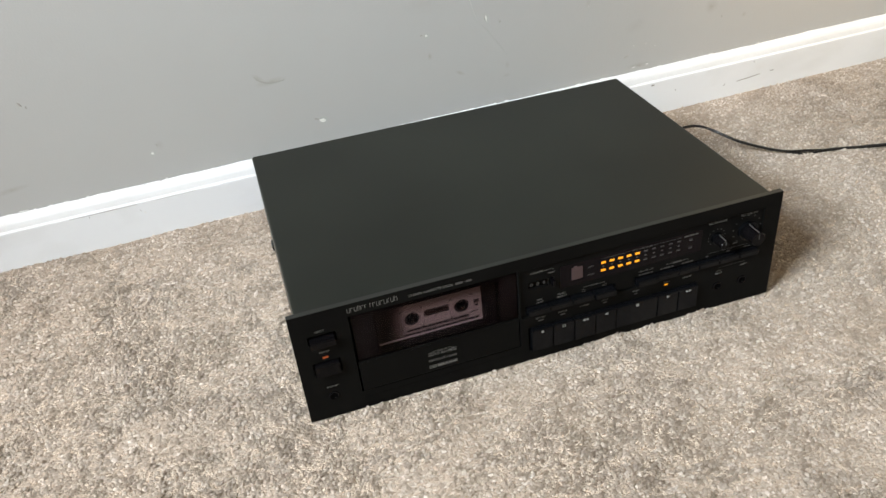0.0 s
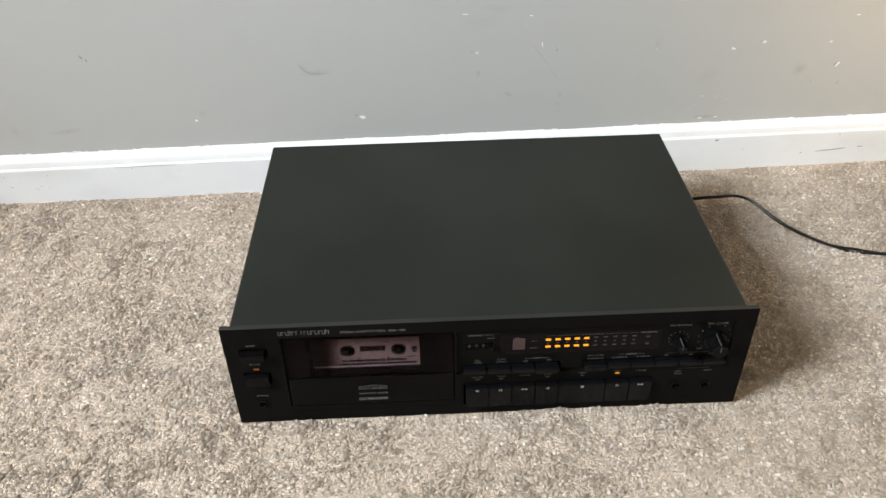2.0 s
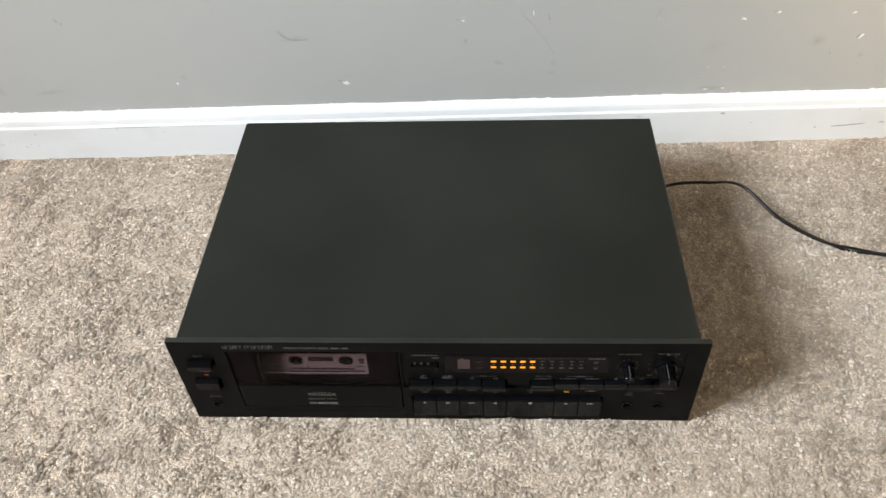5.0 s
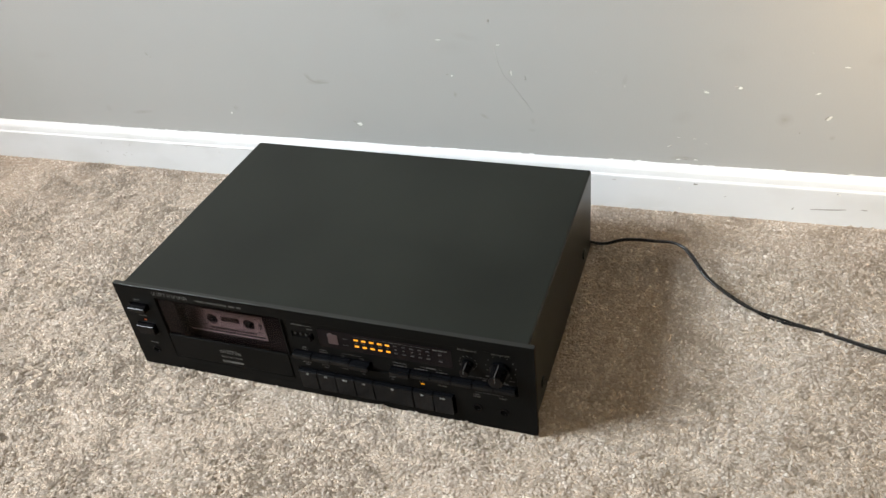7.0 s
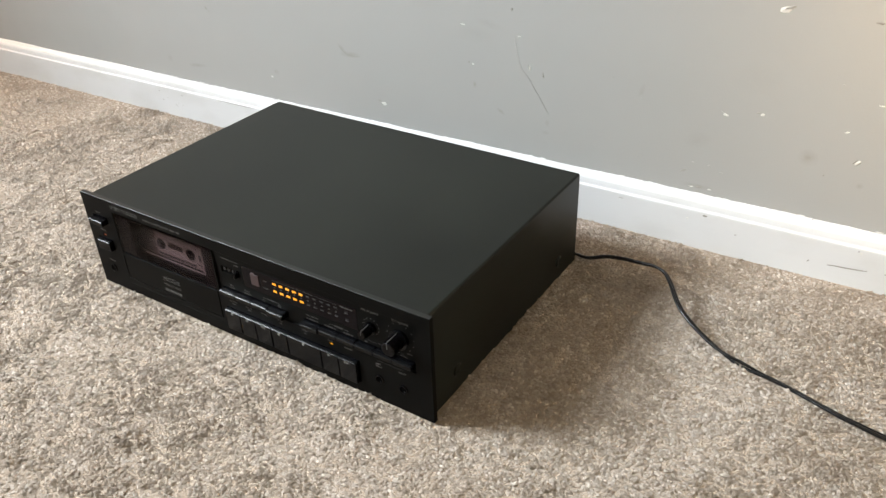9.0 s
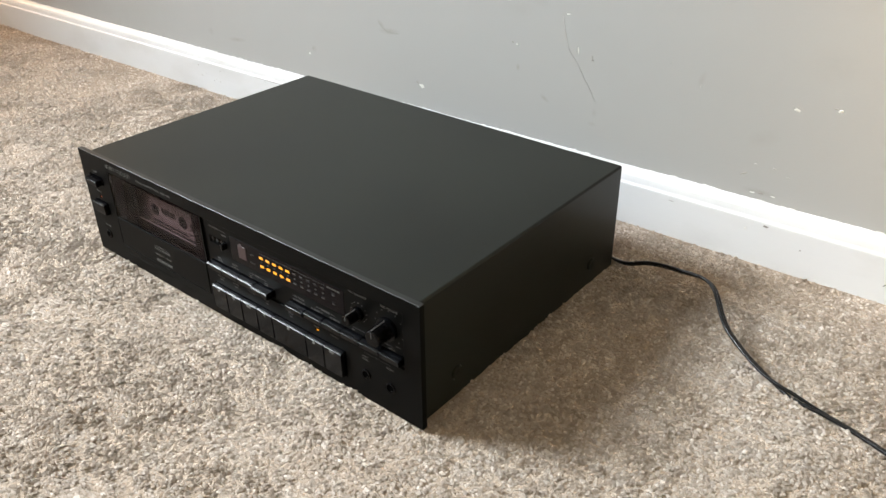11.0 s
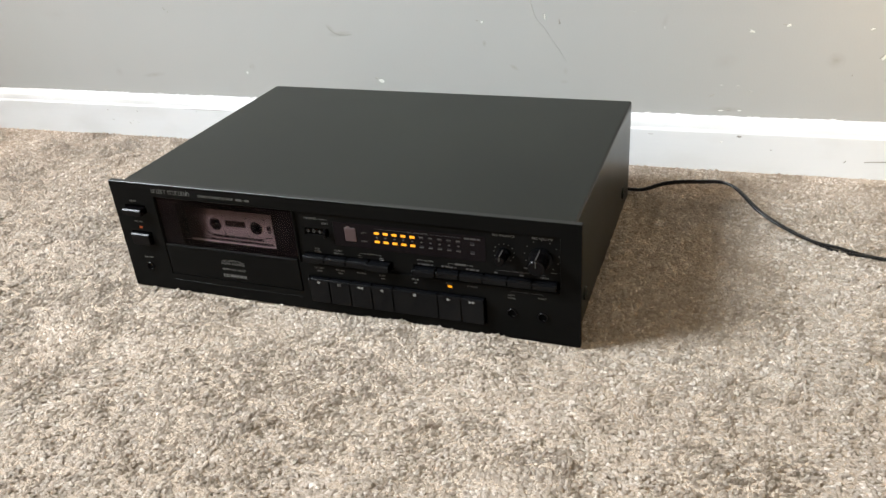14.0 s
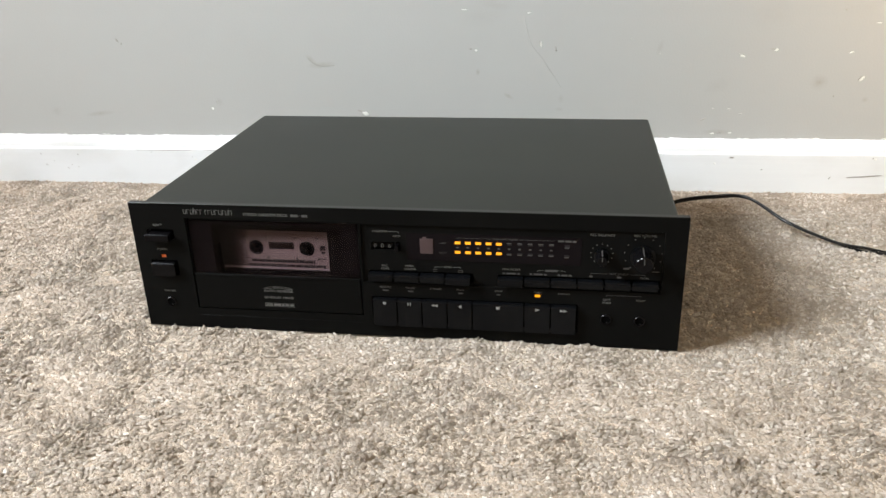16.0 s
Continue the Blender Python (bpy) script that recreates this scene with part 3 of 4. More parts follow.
inner = [(BW - 0.0012, 0.0005), *bend(BW - R, BT - R, R - 0.0012, 0, 90), *bend(-BW + R, BT - R, R - 0.0012, 90, 180), (-BW + 0.0012, 0.0005)]
cover = part("cover", swept(bmesh.new(), outer + inner, 0.0055, D), M_COVER, deck, "satin black enamelled steel cover")
part("base_pan", plate(-BW + 0.0015, BW - 0.0015, 0.006, D - 0.003, 0.004, 0.0068, 0.0005), M_COVER, deck)
part("rear_panel", plate(-BW + 0.0015, BW - 0.0015, D - 0.0035, D - 0.002, 0.0069, BT - 0.0016), M_COVER, deck)
for sx in (-1, 1):
    for y in (0.048, 0.252):
        bm = bmesh.new()
        drum(bm, 0, 0, 0.0066, 0.0058, 0, 0.0018, 24, 0.0005)
        block(bm, -0.0030, 0.0030, 0.0016, 0.0022, -0.0005, 0.0005)
        block(bm, -0.0005, 0.0005, 0.0016, 0.0022, -0.0030, 0.0030)
        bmesh.ops.transform(bm, matrix=Matrix.Translation((sx * BW, y, 0.0235)) @ Matrix.Rotation(radians(-90 * sx), 4, "Z"), verts=bm.verts)
        part("side_screw", bm, M_COVER, deck, "black cross-head screw")
for sx in (-1, 1):
    for y in (0.035, 0.255):
        low = -0.0090
        bm = bmesh.new()
        bmesh.ops.create_cone(bm, cap_ends=True, segments=24, radius1=0.012, radius2=0.014, depth=0.0042 - low, matrix=Matrix.Translation((sx * 0.17, y, (0.0042 + low) / 2)))
        part("foot", bm, M_RUBBER, deck, "black rubber foot")

# front panel: door opening, sunken control field, key and button slots
DOOR = (-0.1732, -0.0302, 0.0195, 0.1003)
FIELD = (-0.0285, 0.2036, 0.0500, 0.1000)
KEY_SLOT = (-0.0225, 0.1420, 0.0122, 0.0376)
EJECT, POWER = (-0.2078, -0.1846, 0.0815, 0.0900), (-0.2080, -0.1852, 0.0490, 0.0626)
POWER_LAMP, PLAY_LAMP = (-0.1991, -0.1945, 0.0647, 0.0677), (0.1084, 0.1126, 0.0422, 0.0450)
panel_ob = part("front_panel", pierced(bmesh.new(), -W, W, PB, TOP, 0.0, 0.0050, [DOOR, FIELD, KEY_SLOT, EJECT, POWER, POWER_LAMP, PLAY_LAMP]), M_PANEL, deck, "black anodised aluminium front panel")
part("top_edge", plate(-W + 0.0002, W - 0.0002, 0.0002, 0.0050, TOP - 0.0002, TOP + 0.0003, 0.0002, 1), M_EDGE, deck, "satin strip added on the front panel's upper edge for its highlight")
bv = panel_ob.modifiers.new("edge", "BEVEL")
bv.width, bv.segments, bv.limit_method, bv.angle_limit = 0.0005, 2, "ANGLE", radians(60)
SLOT_2, SLOT_3 = (-0.0240, 0.0605, 0.0522, 0.0602), (0.0790, 0.2030, 0.0522, 0.0602)
COUNT, RESET = (-0.0208, -0.0022, 0.0776, 0.0846), (-0.0012, 0.0028, 0.0772, 0.0850)
part("control_field", pierced(bmesh.new(), FIELD[0] - 0.001, FIELD[1] + 0.001, FIELD[2] + 0.0002, FIELD[3] + 0.001, 0.0018, 0.0048, [SLOT_2, SLOT_3, COUNT, RESET]), M_PANEL, deck, "sunken black control field")
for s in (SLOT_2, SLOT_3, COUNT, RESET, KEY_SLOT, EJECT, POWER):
    part("slot_shade_sheet", plate(s[0] - 0.001, s[1] + 0.001, 0.0085, 0.0095, s[2] - 0.001, s[3] + 0.001), M_PIT, deck)
bm = bmesh.new()
block(bm, -0.172, -0.032, -0.0002, 0.001, 0.0129, 0.0134, 0.0001, 1)
part("lower_rib", bm, M_PANEL, deck)

# buttons
def button(name, x0, x1, z0, z1, out, back=0.008, drop=0.0010, mat=None, slope=0.92):
    """A button with a sloping upper face."""
    return part(name, wedge(x0, x1, [(back, z0), (-out, z0), (-out - 0.0004, z1 - drop), (-out - 0.0004 + slope * drop, z1), (back, z1)]), mat or M_PLASTIC, deck)


tagged(button("eject_button", -0.2068, -0.1866, 0.0815, 0.0877, 0.0065, drop=0.0005, mat=M_GLOSSY, slope=1.04), "black ledge-shaped eject button")
tagged(button("power_button", -0.2070, -0.1868, 0.0495, 0.0612, 0.0040, drop=0.0005, mat=M_GLOSSY, slope=1.04), "black push power button")
for k in range(4):
    x = -0.0232 + k * 0.0206
    button("mode_button", x, x + 0.0197, 0.0528, 0.0588, 0.0040 if k < 3 else 0.0058, drop=0.0006, slope=1.1)
for k in range(6):
    x = 0.0797 + k * 0.0204
    button("selector_button", x, x + 0.0195, 0.0528, 0.0588, (0.0050, 0.0034, 0.0034, 0.0034, 0.0034, 0.0034)[k], slope=1.0)
bounds = (-0.0213, -0.0012, 0.0190, 0.0394, 0.0594, 0.1003, 0.1209, 0.1410)


def triangle(bm, x, z, size, way, face):
    v = [bm.verts.new((x - way * size * 0.55, y, z + s * size * 0.5)) for y in (face - 0.0001, face) for s in (-1, 1)]
    t = [bm.verts.new((x + way * size * 0.55, y, z)) for y in (face - 0.0001, face)]
    bm.faces.new((v[0], v[1], t[0]))
    bm.faces.new((v[2], t[1], v[3]))
    for a, b, c, d in ((v[0], v[1], v[3], v[2]), (v[1], t[0], t[1], v[3]), (t[0], v[0], v[2], t[1])):
        bm.faces.new((a, b, c, d))


for k in range(7):
    x0, x1 = bounds[k] + 0.0004, bounds[k + 1] - 0.0004
    key = button("transport_key", x0, x1, 0.0130, 0.0368, 0.0042, drop=0.0005, slope=1.2)
    xm, zm, face = (x0 + x1) / 2, 0.0340, -0.0047
    bm = bmesh.new()
    if k == 0:
        drum(bm, xm, zm, 0.0013, 0.0013, face, face + 0.0002, 16)
    elif k == 1:
        block(bm, xm - 0.0014, xm - 0.0005, face, face + 0.0002, zm - 0.0014, zm + 0.0014)
        block(bm, xm + 0.0005, xm + 0.0014, face, face + 0.0002, zm - 0.0014, zm + 0.0014)
    elif k == 2:
        triangle(bm, xm - 0.0014, zm, 0.0026, -1, face)
        triangle(bm, xm + 0.0014, zm, 0.0026, -1, face)
    elif k == 3:
        triangle(bm, xm, zm, 0.0030, -1, face)
    elif k == 4:
        block(bm, xm - 0.0014, xm + 0.0014, face, face + 0.0002, zm - 0.0013, zm + 0.0013)
    elif k == 5:
        triangle(bm, xm, zm, 0.0030, 1, face)
    else:
        triangle(bm, xm - 0.0014, zm, 0.0026, 1, face)
        triangle(bm, xm + 0.0014, zm, 0.0026, 1, face)
    part("key_symbol", bm, M_LOGO, key, "light grey printed symbol")

# lamps
def lamp(name, x, z, w, h, face, mat, label=""):
    return part(name, plate(x - w / 2, x + w / 2, face - (0.0003 if mat is not M_DEAD else 0.0001), face + 0.001, z - h / 2, z + h / 2, 0.0001, 1), mat, deck, label)


lamp("power_lamp", -0.1968, 0.0662, 0.0050, 0.0034, 0.0016, M_ORANGE, "dim orange power lamp")
lamp("play_lamp", 0.1105, 0.0436, 0.0046, 0.0032, 0.0018, M_AMBER, "lit amber play lamp")
F1, F2 = 0.0018, 0.0015               # control field, display window
display = part("display_window", plate(0.0080, 0.1430, F2, F1 + 0.0005, 0.0705, 0.0930), M_DISPLAY, deck, "smoky purple-black display window")
for k in range(11):
    for z in (0.0862, 0.0782):
        x = 0.0482 + 0.008 * k + (0.0038 if k == 10 else 0)
        lit = k < 5
        lamp("level_lamp", x, z, 0.0043 if lit else 0.0036, 0.0021 if lit else 0.0018, F2, M_AMBER if lit else M_DEAD, "lit amber level lamp" if lit else "unlit grey level lamp")
bars("level_scale", [(0.0472 + 0.008 * k, 0.0490 + 0.008 * k, 0.0817, 0.0828) for k in range(10)], F2, deck, M_FAINT)
bars("level_scale", [(0.0862 + 0.008 * k, 0.0898 + 0.008 * k, z, z + 0.0008) for k in range(5) for z in (0.0867, 0.0772)] + [(0.1302, 0.1336, 0.0845, 0.0853), (0.1302, 0.1336, 0.0765, 0.0773)], F2 - 0.0002, deck, M_FAINT)
part("tape_indicator", block(plate(0.0186, 0.0288, F2 - 0.0005, F2 + 0.0004, 0.0762, 0.0888, 0.0003, 1), 0.0208, 0.0236, F2 - 0.0004, F2 + 0.0004, 0.0885, 0.0902), M_PINK, deck, "pale pink tape indicator card")

# counter
for k, d in enumerate("006"):
    x = -0.0176 + 0.0058 * k
    bm = bmesh.new()
    bmesh.ops.create_cone(bm, cap_ends=True, segments=24, radius1=0.0048, radius2=0.0048, depth=0.0050, matrix=Matrix.Translation((x, 0.0076, 0.0811)) @ Matrix.Rotation(radians(90), 4, "Y"))
    wheel = part("counter_wheel", bm, M_GLOSSY, deck, "black counter wheel with a white digit")
    lettering(d, x, 0.0811, 0.0036, 0.0027, wheel, M_DIGIT)
part("reset_button", plate(-0.0004, 0.0020, -0.0030, 0.008, 0.0782, 0.0838, 0.0004), M_GLOSSY, deck)

# jacks
for x, z in ((-0.1968, 0.0245), (0.1636, 0.0262), (0.1892, 0.0258)):
    jack = part("jack_socket", ring(bmesh.new(), x, z, 0.0045, 0.0033, -0.0012, 0.0004), M_GLOSSY, deck, "round jack socket")
    # No hole is cut: a near-black disc stands for the shade inside.
    part("socket_shade_disc", drum(bmesh.new(), x, z, 0.0034, 0.0034, -0.0004, 0.0002, 24), M_PIT, jack)
    # Steel tab added for the highlight low in the socket.
    part("glint_tab", plate(x + 0.0002, x + 0.0016, -0.0009, -0.0003, z - 0.0028, z - 0.0021, 0.0002, 1), M_STEEL, jack)


# knobs
def knob(name, x, z, skirt, grip, length, turn, label):
    base = part(name, drum(bmesh.new(), x, z, skirt, skirt * 0.94, -0.0022, 0.0016, 36, 0.0004), M_PLASTIC, deck, label)
    bm = bmesh.new()
    n = 40
    loops = []
    for y, r in ((-0.0022, grip * 1.06), (-length * 0.6, grip), (-length + 0.0008, grip * 0.96), (-length, grip * 0.86)):
        loops.append([bm.verts.new((x + (r - (0.00022 if k % 2 else 0)) * math.cos(2 * math.pi * k / n), y, z + (r - (0.00022 if k % 2 else 0)) * math.sin(2 * math.pi * k / n))) for k in range(n)])
    for a, b in zip(loops, loops[1:]):
        for k in range(n):
            bm.faces.new((a[k], a[(k + 1) % n], b[(k + 1) % n], b[k]))
    bm.faces.new(loops[-1])
    bm.faces.new(loops[0][::-1])
    part("knob_grip", bm, M_GLOSSY, base)
    c, s = math.sin(radians(turn)), math.cos(radians(turn))
    bm = bmesh.new()
    block(bm, -0.00035, 0.00035, -length - 0.0002, -length + 0.0002, 0.0006, grip * 0.84)
    block(bm, -0.00035, 0.00035, -length + 0.0006, -0.0028, grip - 0.0001, grip * 1.06 + 0.0003)
    block(bm, -0.00035, 0.00035, -0.0025, -0.0020, grip, skirt * 0.9)
    bmesh.ops.transform(bm, matrix=Matrix.Translation((x, 0, z)) @ Matrix.Rotation(radians(turn), 4, "Y"), verts=bm.verts)
    part("pointer", bm, M_FAINT, base, "pale pointer line")


knob("balance_knob", 0.1580, 0.0802, 0.0060, 0.0044, 0.0125, 0, "small black balance knob")
knob("volume_knob", 0.1882, 0.0802, 0.0096, 0.0070, 0.0165, -3, "large black volume knob")
for x, z, r in ((0.1580, 0.0808, 0.0082), (0.1886, 0.0812, 0.0138)):
    bm = bmesh.new()
    for k in range(11):
        a = radians(-140 + 28 * k)
        px, pz = x + r * math.sin(a), z + r * math.cos(a)
        block(bm, px - 0.00035, px + 0.00035, F1 - 0.0001, F1, pz - 0.0004, pz + 0.0004)
    part("tick_marks", bm, M_PRINT, deck, "grey printed tick marks")

# printing on the panel
for text, x, z, h, face, width, mat in (
        ("EJECT", -0.1972, 0.0938, 0.0018, 0, 0.0078, M_PRINT), ("POWER", -0.1968, 0.0724, 0.0018, 0, 0.0090, M_PRINT), ("PHONES", -0.1962, 0.0345, 0.0017, 0, 0.0098, M_PRINT),
        ("STEREO CASSETTE DECK", -0.1045, 0.1052, 0.0022, 0, 0.0370, M_PRINT),
        ("COUNTER", -0.0130, 0.0938, 0.0017, F1, 0.0120, M_PRINT), ("RESET", 0.0004, 0.0900, 0.0015, F1, 0.0062, M_PRINT),
        ("LEFT", 0.0365, 0.0852, 0.0015, F2, 0.0050, M_FAINT), ("RIGHT", 0.0365, 0.0772, 0.0015, F2, 0.0060, M_FAINT), ("PEAK LEVEL METER", 0.0850, 0.0902, 0.0015, F2, 0.0190, M_FAINT),
        ("REC", -0.0105, 0.0645, 0.0017, F1, 0.0046, M_PRINT), ("MUTE", -0.0105, 0.0617, 0.0017, F1, 0.0062, M_PRINT),
        ("MUSIC", 0.0096, 0.0648, 0.0017, F1, 0.0074, M_PRINT), ("SEARCH", 0.0096, 0.0620, 0.0017, F1, 0.0092, M_PRINT), ("MODE", 0.0400, 0.0650, 0.0016, F1, 0.0062, M_PRINT),
        ("MPX FILTER", 0.0900, 0.0650, 0.0017, F1, 0.0140, M_PRINT), ("TAPE SELECT", 0.1715, 0.0643, 0.0016, F1, 0.0150, M_FAINT), ("METAL", 0.1910, 0.0617, 0.0015, F1, 0.0070, M_PRINT),
        ("RECORD", -0.0106, 0.0463, 0.0016, 0, 0.0094, M_PRINT), ("PAUSE", 0.0098, 0.0463, 0.0016, 0, 0.0078, M_PRINT), ("F.WIND", 0.0302, 0.0463, 0.0016, 0, 0.0088, M_PRINT),
        ("PLAY", 0.0500, 0.0463, 0.0016, 0, 0.0062, M_PRINT), ("STOP", 0.0800, 0.0465, 0.0016, 0, 0.0062, M_PRINT), ("PLAY", 0.1105, 0.0470, 0.0015, 0, 0.0056, M_PRINT), ("F.WIND", 0.1308, 0.0465, 0.0016, 0, 0.0088, M_PRINT),
        ("REC BALANCE", 0.1580, 0.0962, 0.0020, F1, 0.0180, M_PRINT), ("REC VOLUME", 0.1892, 0.0966, 0.0020, F1, 0.0165, M_PRINT),
        ("MIC", 0.1762, 0.0470, 0.0014, 0, 0.0040, M_FAINT), ("LEFT", 0.1636, 0.0432, 0.0016, 0, 0.0056, M_PRINT), ("MONO", 0.1636, 0.0405, 0.0016, 0, 0.0064, M_PRINT), ("RIGHT", 0.1892, 0.0434, 0.0016, 0, 0.0070, M_PRINT)):
    lettering(text, x, z, h, face, deck, mat, width)
LN = 0.00022


def bracket(x0, x1, gap0, gap1, z, face, mat=None):
    """A thin printed bracket with a gap for its caption."""
    rects = [(x0, gap0, z - LN / 2, z + LN / 2), (gap1, x1, z - LN / 2, z + LN / 2), (x0, x0 + LN, z - 0.0012, z), (x1 - LN, x1, z - 0.0012, z)]
    bars("bracket_line", rects, face, deck, mat or M_PRINT)


bracket(0.0300, 0.0500, 0.0362, 0.0438, 0.0650, F1)
bracket(0.1100, 0.1312, 0.1150, 0.1262, 0.0652, F1)
bracket(0.1505, 0.1912, 0.1630, 0.1800, 0.0643, F1, M_FAINT)
bracket(0.1630, 0.1894, 0.1735, 0.1790, 0.0470, 0.0, M_FAINT)
bars("meter_line", [(0.0462, 0.0745, 0.0901, 0.0903), (0.0955, 0.1228, 0.0901, 0.0903)], F2, deck, M_FAINT)
bars("counter_line", [(-0.0060, 0.0020, 0.0937, 0.09392), (0.0018, 0.0020, 0.0925, 0.0937)], F1, deck)
bars("unreadable_print", [(0.1158, 0.1254, 0.0643, 0.0660), (0.0830, 0.0850, 0.0608, 0.0622), (0.0860, 0.0935, 0.0608, 0.0622), (0.0945, 0.0966, 0.0608, 0.0622), (0.1040, 0.1060, 0.0610, 0.0624), (0.1070, 0.1140, 0.0610, 0.0624), (0.1150, 0.1170, 0.0610, 0.0624), (0.1254, 0.1274, 0.0610, 0.0624), (0.1284, 0.1330, 0.0610, 0.0624), (0.1338, 0.1364, 0.0610, 0.0624), (0.1494, 0.1520, 0.0610, 0.0624), (0.1702, 0.1736, 0.0610, 0.0624)], F1, deck, M_FAINT)
bars("unreadable_print", [(0.1252, 0.1296, 0.0895, 0.0909), (0.1304, 0.1352, 0.0895, 0.0909), (0.1360, 0.1388, 0.0895, 0.0909)], F2, deck, M_FAINT)
bars("unreadable_print", [(-0.0130, -0.0082, 0.0428, 0.0440), (0.0076, 0.0120, 0.0428, 0.0440), (0.0482, 0.0518, 0.0428, 0.0440), (0.1745, 0.1790, 0.0695, 0.0708), (0.1960, 0.2010, 0.0680, 0.0686), (0.0785, 0.0815, 0.0430, 0.0440)], 0.0, deck, M_FAINT)
bars("mode_symbol", [(0.0282, 0.0318, 0.0624, 0.0627), (0.0282, 0.0318, 0.0606, 0.0609), (0.0482, 0.0518, 0.0624, 0.0627), (0.0482, 0.0518, 0.0606, 0.0609), (0.0482, 0.0485, 0.0606, 0.0627), (0.0515, 0.0518, 0.0606, 0.0627)], F1, deck)
# maker's word mark as plain strokes
strokes = []
x = -0.1732
for w, h in ((24, 0), (26, 0), (24, 0), (18, 1), (26, 0), (18, 0), (-14, 0), (18, 0), (26, 0), (24, 0), (26, 0), (28, 0), (18, 0), (24, 0), (26, 1)):
    if w > 0:
        top, wide = 0.1083 + 0.0013 * h, w * 0.0001
        bar = 0.0382e-2
        strokes.append((x, x + bar, 0.1042, top))
        if (w + h) % 4 != 2:
            strokes.append((x + wide - bar, x + wide, 0.1042, 0.1081))
        strokes.append((x + bar, x + wide - bar, 0.1077, 0.1081) if w % 4 else (x + bar, x + wide - bar, 0.1042, 0.1046))
    x += (abs(w) + 5) * 0.0001
bars("word_mark", strokes, 0.0, deck, M_PRINT, "silver maker's mark drawn as plain strokes")
bars("model_mark", [(-0.0838, -0.0776, 0.1042, 0.1062), (-0.0768, -0.0755, 0.1050, 0.1054), (-0.0748, -0.0700, 0.1042, 0.1062)], 0.0, deck, M_FAINT)

# cassette door: smoked window above, opaque panel below
DX0, DX1, DZ0, DZ1, MID = -0.1717, -0.0312, 0.0207, 0.0990, 0.0520
door = part("cassette_door", plate(DX0, DX1, -0.0004, 0.0030, DZ0, MID, 0.0005), M_PANEL, deck, "black cassette door with a smoked window")
glass = part("door_window", plate(DX0, DX1, 0.0002, 0.0022, MID + 0.0004, DZ1), M_GLASS, door, "smoked purple-tinted clear plastic")
glass.visible_shadow = False
# Added border, lightened to stand in for the pane's reflection of the room.
bm = pierced(bmesh.new(), DX0 + 0.0002, DX1 - 0.0002, MID + 0.0006, DZ1 - 0.0002, 0.0024, 0.0032, [(-0.1530, -0.0460, MID + 0.0006, 0.0950)])
part("pane_reflection_border", bm, M_SHELL, door, "opaque border added behind the smoked window, lightened for its reflection")
part("window_edge", plate(DX0 + 0.0002, DX1 - 0.0002, -0.0009, -0.0005, MID - 0.0012, MID - 0.0002, 0.0001, 1), M_PANEL, door)
FD = -0.0004
lettering("QUICK", -0.1010, 0.0418, 0.0019, FD, door, M_PRINT, 0.0090)
lettering("AUTO REVERSE", -0.1010, 0.0385, 0.0022, FD, door, M_PRINT, 0.0250)
lettering("SENDUST HEAD", -0.1010, 0.0325, 0.0020, FD, door, M_PRINT, 0.0250)
bm = bmesh.new()
for s in (-1, 1):
    v = [bm.verts.new((-0.1010 + s * a, FD - 0.0001, z)) for a, z in ((0.0055, 0.0428), (0.0055, 0.0424), (0.0125, 0.0406), (0.0130, 0.0406))]
    bm.faces.new(v if s > 0 else v[::-1])
    block(bm, -0.1010 + s * 0.0088 - 0.0035, -0.1010 + s * 0.0088 + 0.0035, FD - 0.0001, FD, 0.0405, 0.0407)
part("wing_mark", bm, M_PRINT, door)
bars("badge_mark", [(-0.1135, -0.1075, 0.0243, 0.0247), (-0.1135, -0.1075, 0.0269, 0.0273), (-0.1135, -0.1128, 0.0247, 0.0269), (-0.1108, -0.1102, 0.0247, 0.0269), (-0.1082, -0.1075, 0.0247, 0.0269), (-0.1120, -0.1114, 0.0251, 0.0265), (-0.1096, -0.1090, 0.0251, 0.0265),
                    (-0.1062, -0.1000, 0.0250, 0.0266), (-0.0992, -0.0972, 0.0250, 0.0266), (-0.0962, -0.0930, 0.0250, 0.0266), (-0.0922, -0.0890, 0.0250, 0.0266), (-0.1070, -0.0882, 0.0271, 0.0273), (-0.1070, -0.0882, 0.0243, 0.0245)], FD, door, M_PRINT)
part("door_lip", plate(-0.1500, -0.0490, 0.0040, 0.0115, MID - 0.0090, MID - 0.0070, 0.0006), M_GLOSSY, door)
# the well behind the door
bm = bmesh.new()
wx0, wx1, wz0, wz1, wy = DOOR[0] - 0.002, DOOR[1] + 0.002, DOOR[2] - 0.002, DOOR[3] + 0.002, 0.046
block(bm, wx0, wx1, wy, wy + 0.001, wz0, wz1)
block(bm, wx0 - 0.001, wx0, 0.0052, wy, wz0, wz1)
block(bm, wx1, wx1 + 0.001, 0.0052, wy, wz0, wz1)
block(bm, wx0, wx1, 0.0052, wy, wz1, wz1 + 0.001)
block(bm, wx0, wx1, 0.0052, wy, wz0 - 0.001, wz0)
well = part("cassette_well", bm, M_PIT, deck, "well behind the door, near-black to stand for its shade")
CX, CZ, CY = -0.0989, 0.0718, 0.0125      # hubs' middle and the tape's face
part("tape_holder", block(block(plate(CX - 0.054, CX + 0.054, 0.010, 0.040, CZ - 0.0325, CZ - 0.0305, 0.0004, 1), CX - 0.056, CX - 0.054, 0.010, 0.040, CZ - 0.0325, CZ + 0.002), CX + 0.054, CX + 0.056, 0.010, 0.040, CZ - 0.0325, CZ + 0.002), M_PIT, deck)

